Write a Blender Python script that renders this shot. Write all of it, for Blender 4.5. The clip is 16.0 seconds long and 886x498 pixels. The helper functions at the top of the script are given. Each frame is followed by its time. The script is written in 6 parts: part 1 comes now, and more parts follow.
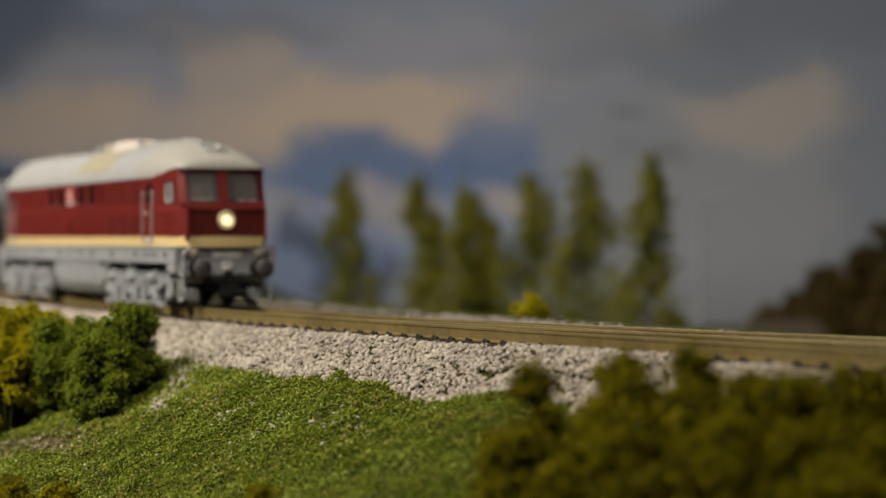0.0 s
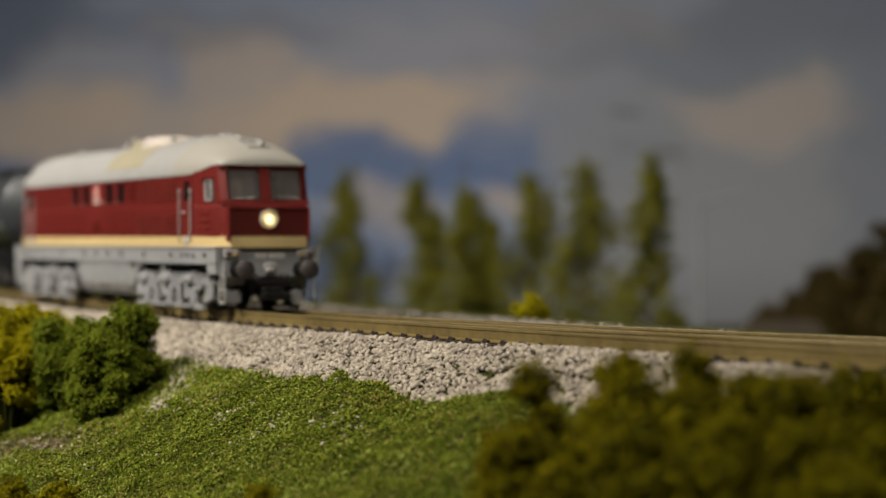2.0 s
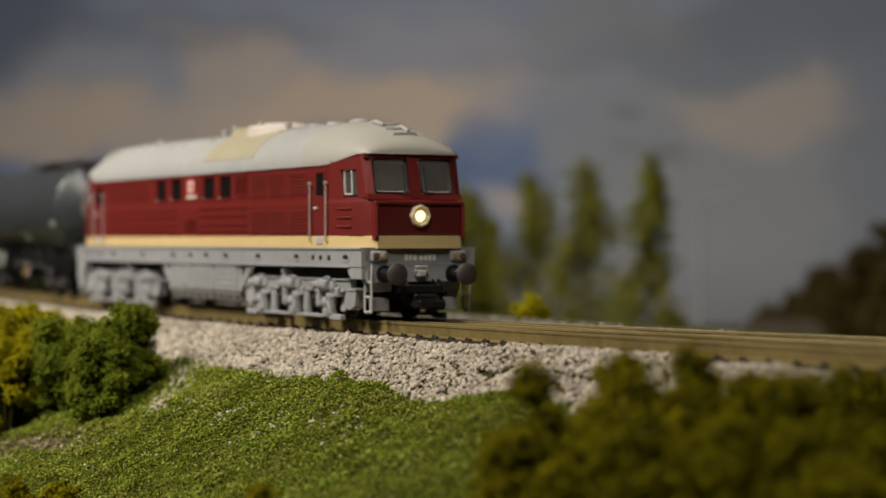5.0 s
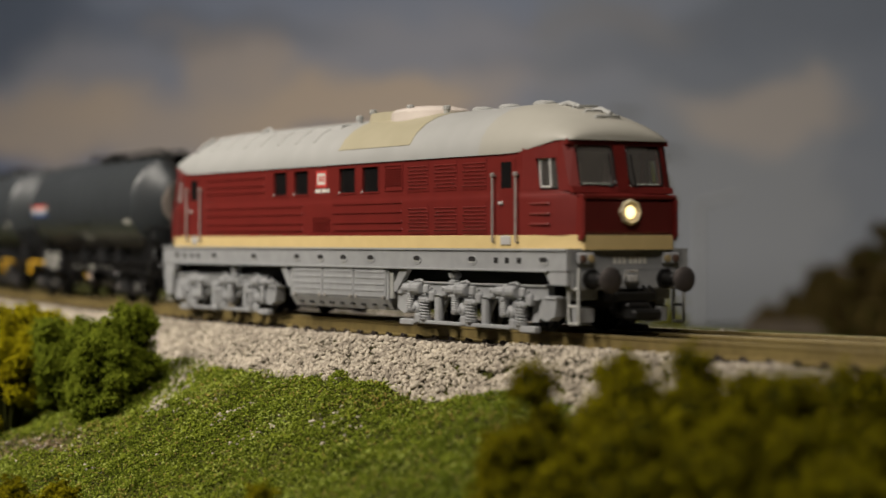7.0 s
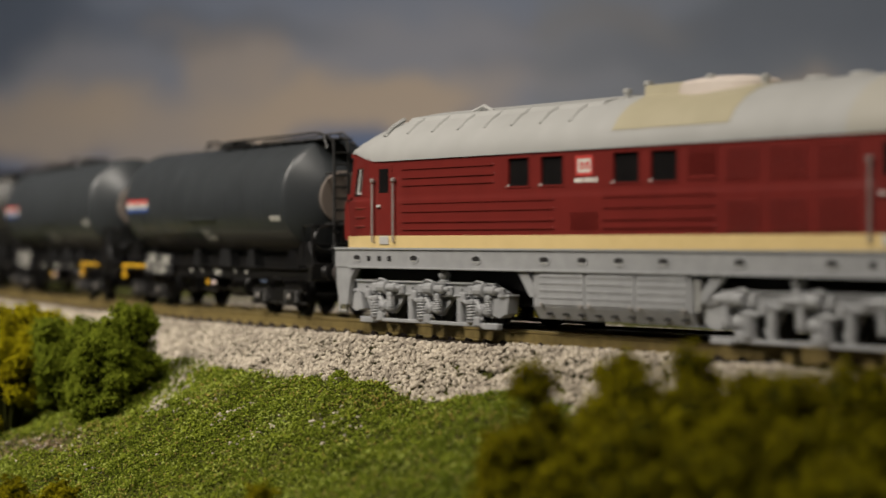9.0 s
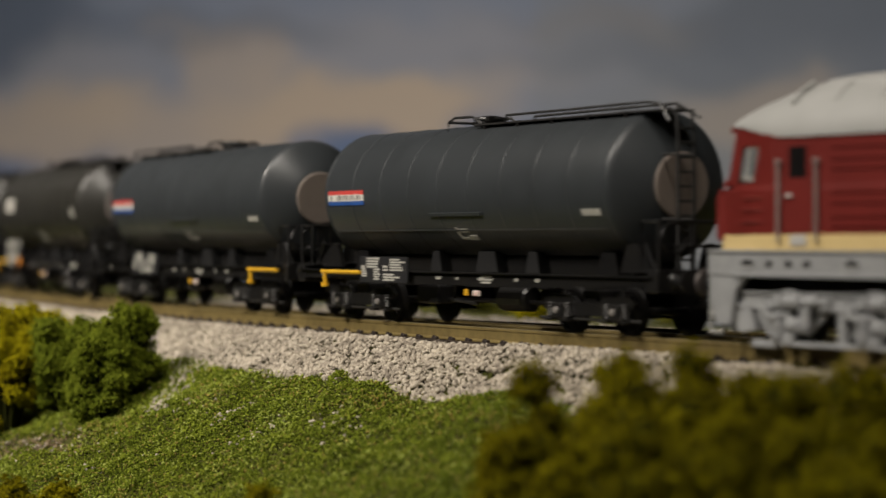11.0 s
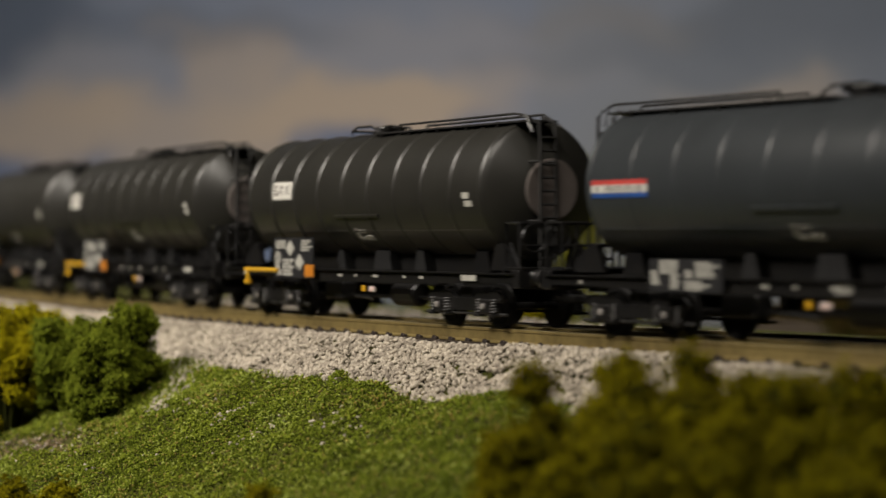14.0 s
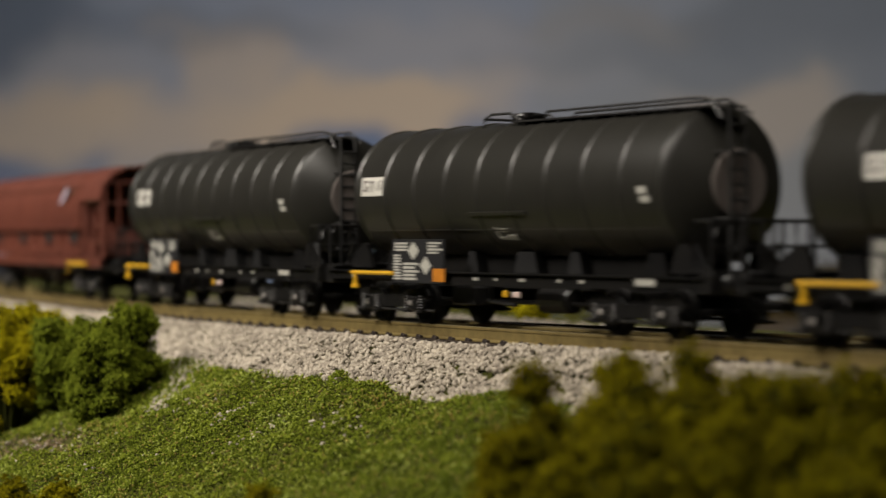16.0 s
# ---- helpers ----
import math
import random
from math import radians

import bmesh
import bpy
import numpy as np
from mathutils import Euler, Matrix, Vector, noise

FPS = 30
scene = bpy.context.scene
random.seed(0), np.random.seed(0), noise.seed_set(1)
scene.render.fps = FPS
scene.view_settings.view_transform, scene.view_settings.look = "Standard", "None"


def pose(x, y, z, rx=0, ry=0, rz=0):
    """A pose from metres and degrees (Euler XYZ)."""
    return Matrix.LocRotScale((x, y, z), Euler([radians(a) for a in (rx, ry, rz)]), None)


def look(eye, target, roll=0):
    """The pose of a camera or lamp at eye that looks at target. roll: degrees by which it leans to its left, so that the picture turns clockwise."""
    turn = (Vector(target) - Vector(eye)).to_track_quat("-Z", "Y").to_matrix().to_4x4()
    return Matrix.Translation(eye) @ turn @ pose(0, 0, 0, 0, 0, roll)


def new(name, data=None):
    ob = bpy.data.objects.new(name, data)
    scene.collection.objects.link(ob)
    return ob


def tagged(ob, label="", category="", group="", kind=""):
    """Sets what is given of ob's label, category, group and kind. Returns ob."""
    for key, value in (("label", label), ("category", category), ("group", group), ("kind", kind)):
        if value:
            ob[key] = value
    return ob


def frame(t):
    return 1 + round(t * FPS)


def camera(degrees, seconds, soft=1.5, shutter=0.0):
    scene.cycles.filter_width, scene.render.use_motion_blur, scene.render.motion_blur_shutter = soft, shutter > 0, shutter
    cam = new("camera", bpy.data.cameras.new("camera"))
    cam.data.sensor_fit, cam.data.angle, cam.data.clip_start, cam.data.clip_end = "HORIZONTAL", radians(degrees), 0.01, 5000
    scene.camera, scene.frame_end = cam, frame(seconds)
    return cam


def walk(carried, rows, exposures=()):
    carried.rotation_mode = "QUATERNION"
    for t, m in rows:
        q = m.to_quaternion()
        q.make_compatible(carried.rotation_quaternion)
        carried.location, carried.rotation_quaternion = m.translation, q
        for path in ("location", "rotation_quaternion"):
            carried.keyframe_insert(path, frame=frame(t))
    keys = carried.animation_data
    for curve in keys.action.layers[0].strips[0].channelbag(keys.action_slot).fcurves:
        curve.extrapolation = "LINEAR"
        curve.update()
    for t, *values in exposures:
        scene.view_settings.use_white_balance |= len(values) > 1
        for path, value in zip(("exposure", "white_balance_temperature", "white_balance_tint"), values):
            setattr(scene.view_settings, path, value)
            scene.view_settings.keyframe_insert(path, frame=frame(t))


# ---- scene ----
# A model railway at 1:87. Numbers below are full-size metres; K brings them to the size of the model.
K = 1 / 87
CURVE = 0.0048179  # the main track's curvature
EYE = Vector((0, -27.107, 1.8200))
RIGHT = Vector((0.660905, 0.750470, -0.000394))
UP = Vector((-0.003106, 0.003259, 0.999990))
AHEAD = Vector((-0.750463, 0.660897, -0.004485))


def along(s, y, z=0.0):
    """A point beside the main track: s metres along it, y across, z above the rail heads."""
    a = s * CURVE
    return Vector((math.sin(a) / CURVE - y * math.sin(a), (1 - math.cos(a)) / CURVE + y * math.cos(a), z))


def sight(x, y, d):
    """A point d metres ahead of the camera, x and y across and up in parts of the distance."""
    return EYE + d * (AHEAD + RIGHT * x + UP * y)


# ---- camera ----
cam = camera(24.42, 16.0, soft=1.5, shutter=0.5)
cam.data.dof.use_dof = True
cam.data.dof.focus_distance = 43.0 * K
cam.data.dof.aperture_fstop = 12.5
cam_pose = Matrix((RIGHT, UP, -AHEAD)).transposed().to_4x4()
cam_pose.translation = EYE * K
walk(cam, [(0.0, cam_pose), (16.0, cam_pose)], [(0.0, 0.0), (16.0, 0.0)])

# ---- light: a room lamp over the layout, and an added fill ----
world = bpy.data.worlds.new("room")
scene.world = world
world.use_nodes = True
world.node_tree.nodes["Background"].inputs[0].default_value = (0.9, 0.95, 1.0, 1)
world.node_tree.nodes["Background"].inputs[1].default_value = 0.02


def area_lamp(name, eye, target, size, watts, colour, spread=180):
    data = bpy.data.lights.new(name, "AREA")
    data.shape, data.size, data.energy, data.color, data.spread = "DISK", size, watts, colour, radians(spread)
    lamp = new(name, data)
    lamp.matrix_world = look([v * K for v in eye], [v * K for v in target])
    return lamp


area_lamp("ceiling_lamp", (-66, -96, 94), (-68, 26, 2), 0.40, 5.45, (1.0, 0.92, 0.82), 66)
# added fill that brightens the locomotive's front; no such lamp is known
area_lamp("ceiling_lamp", (22, -62, 108), (-72, 24, 0), 0.40, 3.2, (1.0, 0.92, 0.82), 90)


# ---- materials ----
def mat(name, colour, rough=0.6, metal=0.0, other=None, scale=6.0, mix=0.5, bump=0.0, bump_scale=None, per_object=0.0, per_island=0.0, coat=0.0, spec=0.5):
    """A surface with grain at two scales, blended between two colours; scale counts waves to the full-size metre."""
    m = bpy.data.materials.new(name)
    m.use_nodes = True
    nt = m.node_tree
    b = nt.nodes["Principled BSDF"]
    b.inputs["Roughness"].default_value = rough
    b.inputs["Metallic"].default_value = metal
    b.inputs["Coat Weight"].default_value = coat
    b.inputs["Specular IOR Level"].default_value = spec
    other = other or tuple(c * 0.75 for c in colour)
    co = nt.nodes.new("ShaderNodeTexCoord")
    fine = nt.nodes.new("ShaderNodeTexNoise")
    fine.inputs["Scale"].default_value = scale / K
    fine.inputs["Detail"].default_value = 6
    broad = nt.nodes.new("ShaderNodeTexNoise")
    broad.inputs["Scale"].default_value = scale / K / 9
    broad.inputs["Detail"].default_value = 3
    for n in (fine, broad):
        nt.links.new(co.outputs["Object"], n.inputs["Vector"])
    add = nt.nodes.new("ShaderNodeMath")
    add.operation = "ADD"
    nt.links.new(fine.outputs["Fac"], add.inputs[0])
    nt.links.new(broad.outputs["Fac"], add.inputs[1])
    last = add.outputs[0]
    for kind, amount in (("ShaderNodeObjectInfo", per_object), ("ShaderNodeNewGeometry", per_island)):
        if amount:
            info = nt.nodes.new(kind)
            mul = nt.nodes.new("ShaderNodeMath")
            mul.operation = "MULTIPLY_ADD"
            nt.links.new(info.outputs["Random" if kind == "ShaderNodeObjectInfo" else "Random Per Island"], mul.inputs[0])
            mul.inputs[1].default_value = amount
            nt.links.new(last, mul.inputs[2])
            sub = nt.nodes.new("ShaderNodeMath")
            sub.operation = "SUBTRACT"
            nt.links.new(mul.outputs[0], sub.inputs[0])
            sub.inputs[1].default_value = amount / 2
            last = sub.outputs[0]
    ramp = nt.nodes.new("ShaderNodeMapRange")
    ramp.inputs["From Min"].default_value = 1 - 0.5 * max(mix, 0.05)
    ramp.inputs["From Max"].default_value = 1 + 0.5 * max(mix, 0.05)
    nt.links.new(last, ramp.inputs["Value"])
    col = nt.nodes.new("ShaderNodeMix")
    col.data_type = "RGBA"
    nt.links.new(ramp.outputs["Result"], col.inputs["Factor"])
    col.inputs["A"].default_value = (*colour, 1)
    col.inputs["B"].default_value = (*other, 1)
    nt.links.new(col.outputs["Result"], b.inputs["Base Color"])
    if bump:
        bp = nt.nodes.new("ShaderNodeBump")
        bp.inputs["Strength"].default_value = bump
        bp.inputs["Distance"].default_value = 0.03 * K
        bn = fine
        if bump_scale:
            bn = nt.nodes.new("ShaderNodeTexNoise")
            bn.inputs["Scale"].default_value = bump_scale / K
            bn.inputs["Detail"].default_value = 5
            nt.links.new(co.outputs["Object"], bn.inputs["Vector"])
        nt.links.new(bn.outputs["Fac"], bp.inputs["Height"])
        nt.links.new(bp.outputs["Normal"], b.inputs["Normal"])
    return m


def glow(name, colour, strength):
    m = bpy.data.materials.new(name)
    m.use_nodes = True
    b = m.node_tree.nodes["Principled BSDF"]
    b.inputs["Base Color"].default_value = (*colour, 1)
    b.inputs["Emission Color"].default_value = (*colour, 1)
    b.inputs["Emission Strength"].default_value = strength
    return m


def glass(name, sheen_amount, tint=(0.9, 0.95, 0.95)):
    m = bpy.data.materials.new(name)
    m.use_nodes = True
    nt = m.node_tree
    out = nt.nodes["Material Output"]
    clear = nt.nodes.new("ShaderNodeBsdfTransparent")
    clear.inputs["Color"].default_value = (*tint, 1)
    shine = nt.nodes.new("ShaderNodeBsdfGlossy")
    shine.inputs["Roughness"].default_value = 0.08
    blend = nt.nodes.new("ShaderNodeMixShader")
    blend.inputs["Fac"].default_value = 0.12
    nt.links.new(clear.outputs[0], blend.inputs[1])
    nt.links.new(shine.outputs[0], blend.inputs[2])
    # pale diffuse grey mixed over the glass paints in the room's reflection
    painted_sheen = nt.nodes.new("ShaderNodeBsdfDiffuse")
    painted_sheen.inputs["Color"].default_value = (0.55, 0.50, 0.46, 1)
    haze = nt.nodes.new("ShaderNodeMixShader")
    haze.inputs["Fac"].default_value = sheen_amount
    nt.links.new(blend.outputs[0], haze.inputs[1])
    nt.links.new(painted_sheen.outputs[0], haze.inputs[2])
    nt.links.new(haze.outputs[0], out.inputs["Surface"])
    return m


RED = mat("loco_red", (0.17, 0.018, 0.014), 0.42, other=(0.14, 0.015, 0.012), scale=2, bump=0.05, bump_scale=20)
CREAM = mat("cream_stripe", (0.72, 0.55, 0.26), 0.45, other=(0.66, 0.50, 0.23), scale=3)
GREY = mat("frame_grey", (0.335, 0.34, 0.345), 0.5, other=(0.27, 0.275, 0.28), scale=4, bump=0.08, bump_scale=15)
ROOF = mat("roof_grey", (0.40, 0.40, 0.385), 0.5, other=(0.355, 0.355, 0.34), scale=1.5, bump=0.05, bump_scale=12)
TAN = mat("roof_tan", (0.40, 0.36, 0.25), 0.55, other=(0.36, 0.325, 0.22), scale=2)
PINK = mat("fan_cover", (0.62, 0.55, 0.49), 0.55, scale=3, other=(0.56, 0.49, 0.44))
CHROME = mat("chrome", (0.75, 0.73, 0.70), 0.3, 0.35, scale=5, other=(0.65, 0.63, 0.6))
STEEL = mat("buffer_steel", (0.10, 0.085, 0.08), 0.5, 0.4, scale=6)
BLACK = mat("black_parts", (0.007, 0.007, 0.0075), 0.38, scale=8, other=(0.012, 0.011, 0.010), bump=0.1, spec=0.5)
BLACKSHINE = mat("black_metal", (0.03, 0.029, 0.028), 0.4, scale=8)
# near-black that stands in for shade inside holes, slots and pockets
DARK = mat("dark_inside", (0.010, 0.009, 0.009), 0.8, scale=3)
TANK = mat("tank_grey", (0.041, 0.046, 0.050), 0.36, other=(0.033, 0.037, 0.040), scale=1.2, bump=0.04, bump_scale=8)
TANK2 = mat("tank_dark", (0.027, 0.026, 0.022), 0.38, other=(0.021, 0.020, 0.017), scale=1.2, bump=0.04, bump_scale=8)
DISC = mat("tank_end_disc", (0.20, 0.165, 0.14), 0.55, scale=4, other=(0.175, 0.145, 0.125))
YELLOW = mat("yellow_paint", (0.72, 0.42, 0.02), 0.45, scale=5, other=(0.62, 0.35, 0.015))
WHITE = mat("white_print", (0.72, 0.70, 0.64), 0.55, scale=9, other=(0.6, 0.58, 0.52))
ORANGE = mat("orange_plate", (0.62, 0.22, 0.02), 0.5, scale=6)
REDPRINT = mat("red_print", (0.62, 0.07, 0.06), 0.5, scale=6)
BLUEPRINT = mat("blue_print", (0.03, 0.10, 0.35), 0.5, scale=6)
BROWN = mat("hopper_brown", (0.145, 0.040, 0.024), 0.5, other=(0.10, 0.028, 0.018), scale=2, bump=0.1)
RAIL = mat("rail_brown", (0.24, 0.18, 0.065), 0.45, 0.1, other=(0.15, 0.11, 0.04), scale=5, bump=0.1)
SLEEPER = mat("sleeper_brown", (0.055, 0.038, 0.026), 0.75, other=(0.035, 0.025, 0.018), scale=6, bump=0.3, per_object=0.3)
CLIP = mat("rail_clip", (0.035, 0.024, 0.02), 0.6, scale=9)
STONE = mat("ballast_stone", (0.56, 0.495, 0.395), 0.85, other=(0.24, 0.205, 0.16), scale=12, mix=1.0, bump=0.4, per_island=0.9)
BALLAST_BED = mat("ballast_bed", (0.34, 0.30, 0.25), 0.9, scale=8, other=(0.2, 0.175, 0.15), bump=0.5)
SOIL = mat("soil", (0.085, 0.085, 0.022), 0.95, other=(0.045, 0.05, 0.012), scale=3, bump=0.5, spec=0.08)
TURF = mat("turf_flock", (0.225, 0.27, 0.026), 0.9, other=(0.075, 0.104, 0.008), scale=1.2, mix=0.8, per_island=0.9, spec=0.08)
TURF_PALE = mat("turf_pale", (0.42, 0.47, 0.11), 0.9, other=(0.29, 0.36, 0.06), scale=2, per_island=0.6, spec=0.08)
TURF_DRY = mat("turf_dry", (0.36, 0.27, 0.07), 0.9, other=(0.22, 0.2, 0.05), scale=2, per_island=0.6, spec=0.08)
SAND = mat("sand", (0.30, 0.22, 0.12), 0.95, other=(0.18, 0.13, 0.07), scale=2, bump=0.4, per_island=0.6)
GREENBUSH = mat("bush_green", (0.21, 0.25, 0.020), 0.85, other=(0.085, 0.113, 0.006), scale=1.5, mix=0.9, per_island=0.8, spec=0.08)
YELLOWBUSH = mat("bush_yellow_green", (0.40, 0.36, 0.004), 0.85, other=(0.19, 0.155, 0.003), scale=1.5, mix=0.9, per_island=0.8, spec=0.08)
OLIVEBUSH = mat("bush_olive", (0.25, 0.22, 0.003), 0.9, other=(0.06, 0.048, 0.001), scale=1.2, mix=0.9, per_island=0.8, spec=0.08)
POPLAR = mat("poplar_green", (0.18, 0.175, 0.022), 0.85, other=(0.085, 0.088, 0.012), scale=0.8, per_island=0.6, spec=0.08)
FARTREE = mat("far_tree", (0.07, 0.048, 0.014), 0.9, other=(0.035, 0.026, 0.008), scale=0.5, per_island=0.6, spec=0.08)
SHADELEAF = mat("shaded_foam", (0.022, 0.024, 0.003), 0.95, scale=4, bump=0.5, spec=0.08)
RAILTOP = mat("rail_head", (0.50, 0.43, 0.26), 0.35, 0.6, other=(0.36, 0.29, 0.16), scale=6)
BARK = mat("bark", (0.06, 0.045, 0.03), 0.9, scale=4, bump=0.4)
WALL = mat("room_wall", (0.22, 0.21, 0.20), 0.9, scale=0.2)
WOOD = mat("wood_edge", (0.2, 0.13, 0.07), 0.6, scale=1)
GLASS = glass("windscreen_glass", 0.10)
SIDEGLASS = glass("side_glass", 0.05)
PANE = mat("dark_pane", (0.012, 0.011, 0.011), 0.15, scale=4)
LIT = glow("headlight_glow", (1.0, 0.76, 0.36), 2.2)


# ---- building helpers ----
def part(name, bm, material, parent=None, label="", smooth=False, at=None):
    """Link a bmesh in full-size metres as one mesh object at model size."""
    for v in bm.verts:
        v.co *= K
    bm.normal_update()
    me = bpy.data.meshes.new(name)
    bm.to_mesh(me)
    bm.free()
    me.materials.append(material)
    if smooth:
        for p in me.polygons:
            p.use_smooth = True
        me.set_sharp_from_angle(angle=radians(38))
    ob = new(name, me)
    ob.parent = parent
    if at is not None:
        ob.location = Vector(at) * K
    if label:
        ob["label"] = label
    return ob


def again(ob, name, parent, at, turn=0.0):
    """Another object on the same mesh."""
    o = new(name, ob.data)
    o.parent = parent
    o.location = Vector(at) * K
    o.rotation_euler.z = turn
    return o


def thing(name, label, category, group="", kind="", at=(0, 0, 0), turn=0.0):
    ob = new(name)
    ob.empty_display_size = 0.01
    ob.location = Vector(at) * K
    ob.rotation_euler.z = turn
    return tagged(ob, label, category, group, kind)


def B():
    return bmesh.new()


def box(bm, x0, x1, y0, y1, z0, z1, bevel=0.0, m=None):
    vs = [bm.verts.new((x, y, z)) for z in (z0, z1) for x, y in ((x0, y0), (x1, y0), (x1, y1), (x0, y1))]
    fs = [bm.faces.new([vs[i] for i in q]) for q in ((3, 2, 1, 0), (4, 5, 6, 7), (0, 1, 5, 4), (1, 2, 6, 5), (2, 3, 7, 6), (3, 0, 4, 7))]
    if m is not None:
        for v in vs:
            v.co = m @ v.co
    if bevel:
        es = list({e for f in fs for e in f.edges})
        bmesh.ops.bevel(bm, geom=es, offset=bevel, segments=1, affect="EDGES", profile=0.6)
    return bm


def loft(bm, rings, closed=True, caps=True):
    """Skin rings of equally many points."""
    vs = [[bm.verts.new(p) for p in ring] for ring in rings]
    n = len(vs[0])
    for a, b in zip(vs, vs[1:]):
        for i in range(n if closed else n - 1):
            j = (i + 1) % n
            bm.faces.new((a[i], a[j], b[j], b[i]))
    if caps:
        bm.faces.new(list(reversed(vs[0])))
        bm.faces.new(vs[-1])
    bmesh.ops.recalc_face_normals(bm, faces=bm.faces)
    return bm


def turned(bm, profile, axis="x", centre=(0, 0, 0), seg=24):
    """A turned shape: profile of (along, radius) round an axis."""
    c = Vector(centre)
    rings = []
    for t, r in profile:
        ring = []
        for i in range(seg):
            a = 2 * math.pi * i / seg
            u, v = r * math.cos(a), r * math.sin(a)
            ring.append(c + Vector({"x": (t, u, v), "y": (v, t, u), "z": (u, v, t)}[axis]))
        rings.append(ring)
    return loft(bm, rings)


def rod(bm, pts, r, seg=6):
    """A round rod through points."""
    pts = [Vector(p) for p in pts]
    rings = []
    for i, p in enumerate(pts):
        d = (pts[min(i + 1, len(pts) - 1)] - pts[max(i - 1, 0)]).normalized()
        a = d.orthogonal().normalized() if abs(d.z) > 0.95 else d.cross(Vector((0, 0, 1))).normalized()
        b = d.cross(a)
        rings.append([p + r * (math.cos(2 * math.pi * k / seg) * a + math.sin(2 * math.pi * k / seg) * b) for k in range(seg)])
    vs = [[bm.verts.new(q) for q in ring] for ring in rings]
    for a, b in zip(vs, vs[1:]):
        for i in range(seg):
            j = (i + 1) % seg
            bm.faces.new((a[i], a[j], b[j], b[i]))
    bm.faces.new(list(reversed(vs[0])))
    bm.faces.new(vs[-1])
    return bm


def prism(bm, outline, y0, y1):
    """An outline of (x, z) drawn out across from y0 to y1."""
    return loft(bm, [[(x, y, z) for x, z in outline] for y in (y0, y1)])


def scatter(name, parent, material, places, sizes, seed, kind="stuff", squash=0.7, shape="grain", label="", category=""):
    """Many small grains as one mesh: places (n, 3) and sizes (n) in full-size metres."""
    rng = np.random.default_rng(seed)
    if shape == "flake":
        base = np.array([(1, 1, 1), (-1, -1, 1), (-1, 1, -1), (1, -1, -1)], float) * 0.75
        faces = np.array([(0, 1, 3), (0, 2, 1), (0, 3, 2), (1, 2, 3)])
    elif shape == "grain":
        base = np.array([(1, 0, 0), (-1, 0, 0), (0, 1, 0), (0, -1, 0), (0, 0, 1), (0, 0, -1)], float)
        faces = np.array([(0, 2, 4), (2, 1, 4), (1, 3, 4), (3, 0, 4), (2, 0, 5), (1, 2, 5), (3, 1, 5), (0, 3, 5)])
    else:
        g = (1 + 5 ** 0.5) / 2
        base = np.array([(-1, g, 0), (1, g, 0), (-1, -g, 0), (1, -g, 0), (0, -1, g), (0, 1, g), (0, -1, -g), (0, 1, -g), (g, 0, -1), (g, 0, 1), (-g, 0, -1), (-g, 0, 1)]) / 1.9
        faces = np.array([(0, 11, 5), (0, 5, 1), (0, 1, 7), (0, 7, 10), (0, 10, 11), (1, 5, 9), (5, 11, 4), (11, 10, 2), (10, 7, 6), (7, 1, 8), (3, 9, 4), (3, 4, 2), (3, 2, 6), (3, 6, 8), (3, 8, 9), (4, 9, 5), (2, 4, 11), (6, 2, 10), (8, 6, 7), (9, 8, 1)])
    n, k = len(places), len(base)
    v = base[None] * rng.uniform(0.55, 1.35, (n, k, 1)) * rng.uniform(0.65, 1.3, (n, 1, 3))
    q = rng.normal(size=(n, 4))
    q /= np.linalg.norm(q, axis=1)[:, None]
    w, x, y, z = q.T
    rot = np.stack([1 - 2 * (y * y + z * z), 2 * (x * y - w * z), 2 * (x * z + w * y), 2 * (x * y + w * z), 1 - 2 * (x * x + z * z), 2 * (y * z - w * x), 2 * (x * z - w * y), 2 * (y * z + w * x), 1 - 2 * (x * x + y * y)], -1).reshape(n, 3, 3)
    v = np.einsum("nij,nkj->nki", rot, v) * np.asarray(sizes)[:, None, None]
    v[:, :, 2] *= squash
    v = (v + np.asarray(places)[:, None]) * K
    f = (faces[None] + (np.arange(n) * k)[:, None, None]).reshape(-1, 3)
    me = bpy.data.meshes.new(name)
    me.vertices.add(n * k)
    me.vertices.foreach_set("co", v.reshape(-1))
    me.loops.add(f.size)
    me.loops.foreach_set("vertex_index", f.reshape(-1).astype(np.int32))
    me.polygons.add(len(f))
    me.polygons.foreach_set("loop_start", np.arange(0, f.size, 3, dtype=np.int32))
    me.update(calc_edges=True)
    me.materials.append(material)
    ob = new(name, me)
    ob.parent = parent
    return tagged(ob, label, category, "", kind)


def track_place(p):
    """How far along and across the main track a point lies."""
    r = 1 / CURVE
    return math.atan2(p.x, r - p.y) * r, r - math.hypot(p.x, p.y - r)


# where the locomotive's middle stands along the track: seconds, metres
RUN = [(0.00, -55.004), (0.50, -54.433), (1.00, -53.849), (1.50, -53.093), (2.00, -52.249), (2.50, -51.270), (3.00, -50.217), (3.50, -48.992), (4.00, -47.648), (4.75, -45.398), (5.50, -42.869),
       (6.50, -39.112), (7.00, -36.944), (7.50, -34.762), (8.00, -32.230), (8.50, -29.697), (9.00, -26.842), (9.75, -22.343), (10.50, -17.484), (11.50, -10.409), (12.00, -6.548), (12.50, -2.812),
       (13.00, 1.343), (13.50, 5.343), (14.00, 9.832), (14.50, 14.208), (15.00, 19.131), (15.50, 24.075), (16.00, 29.521)]


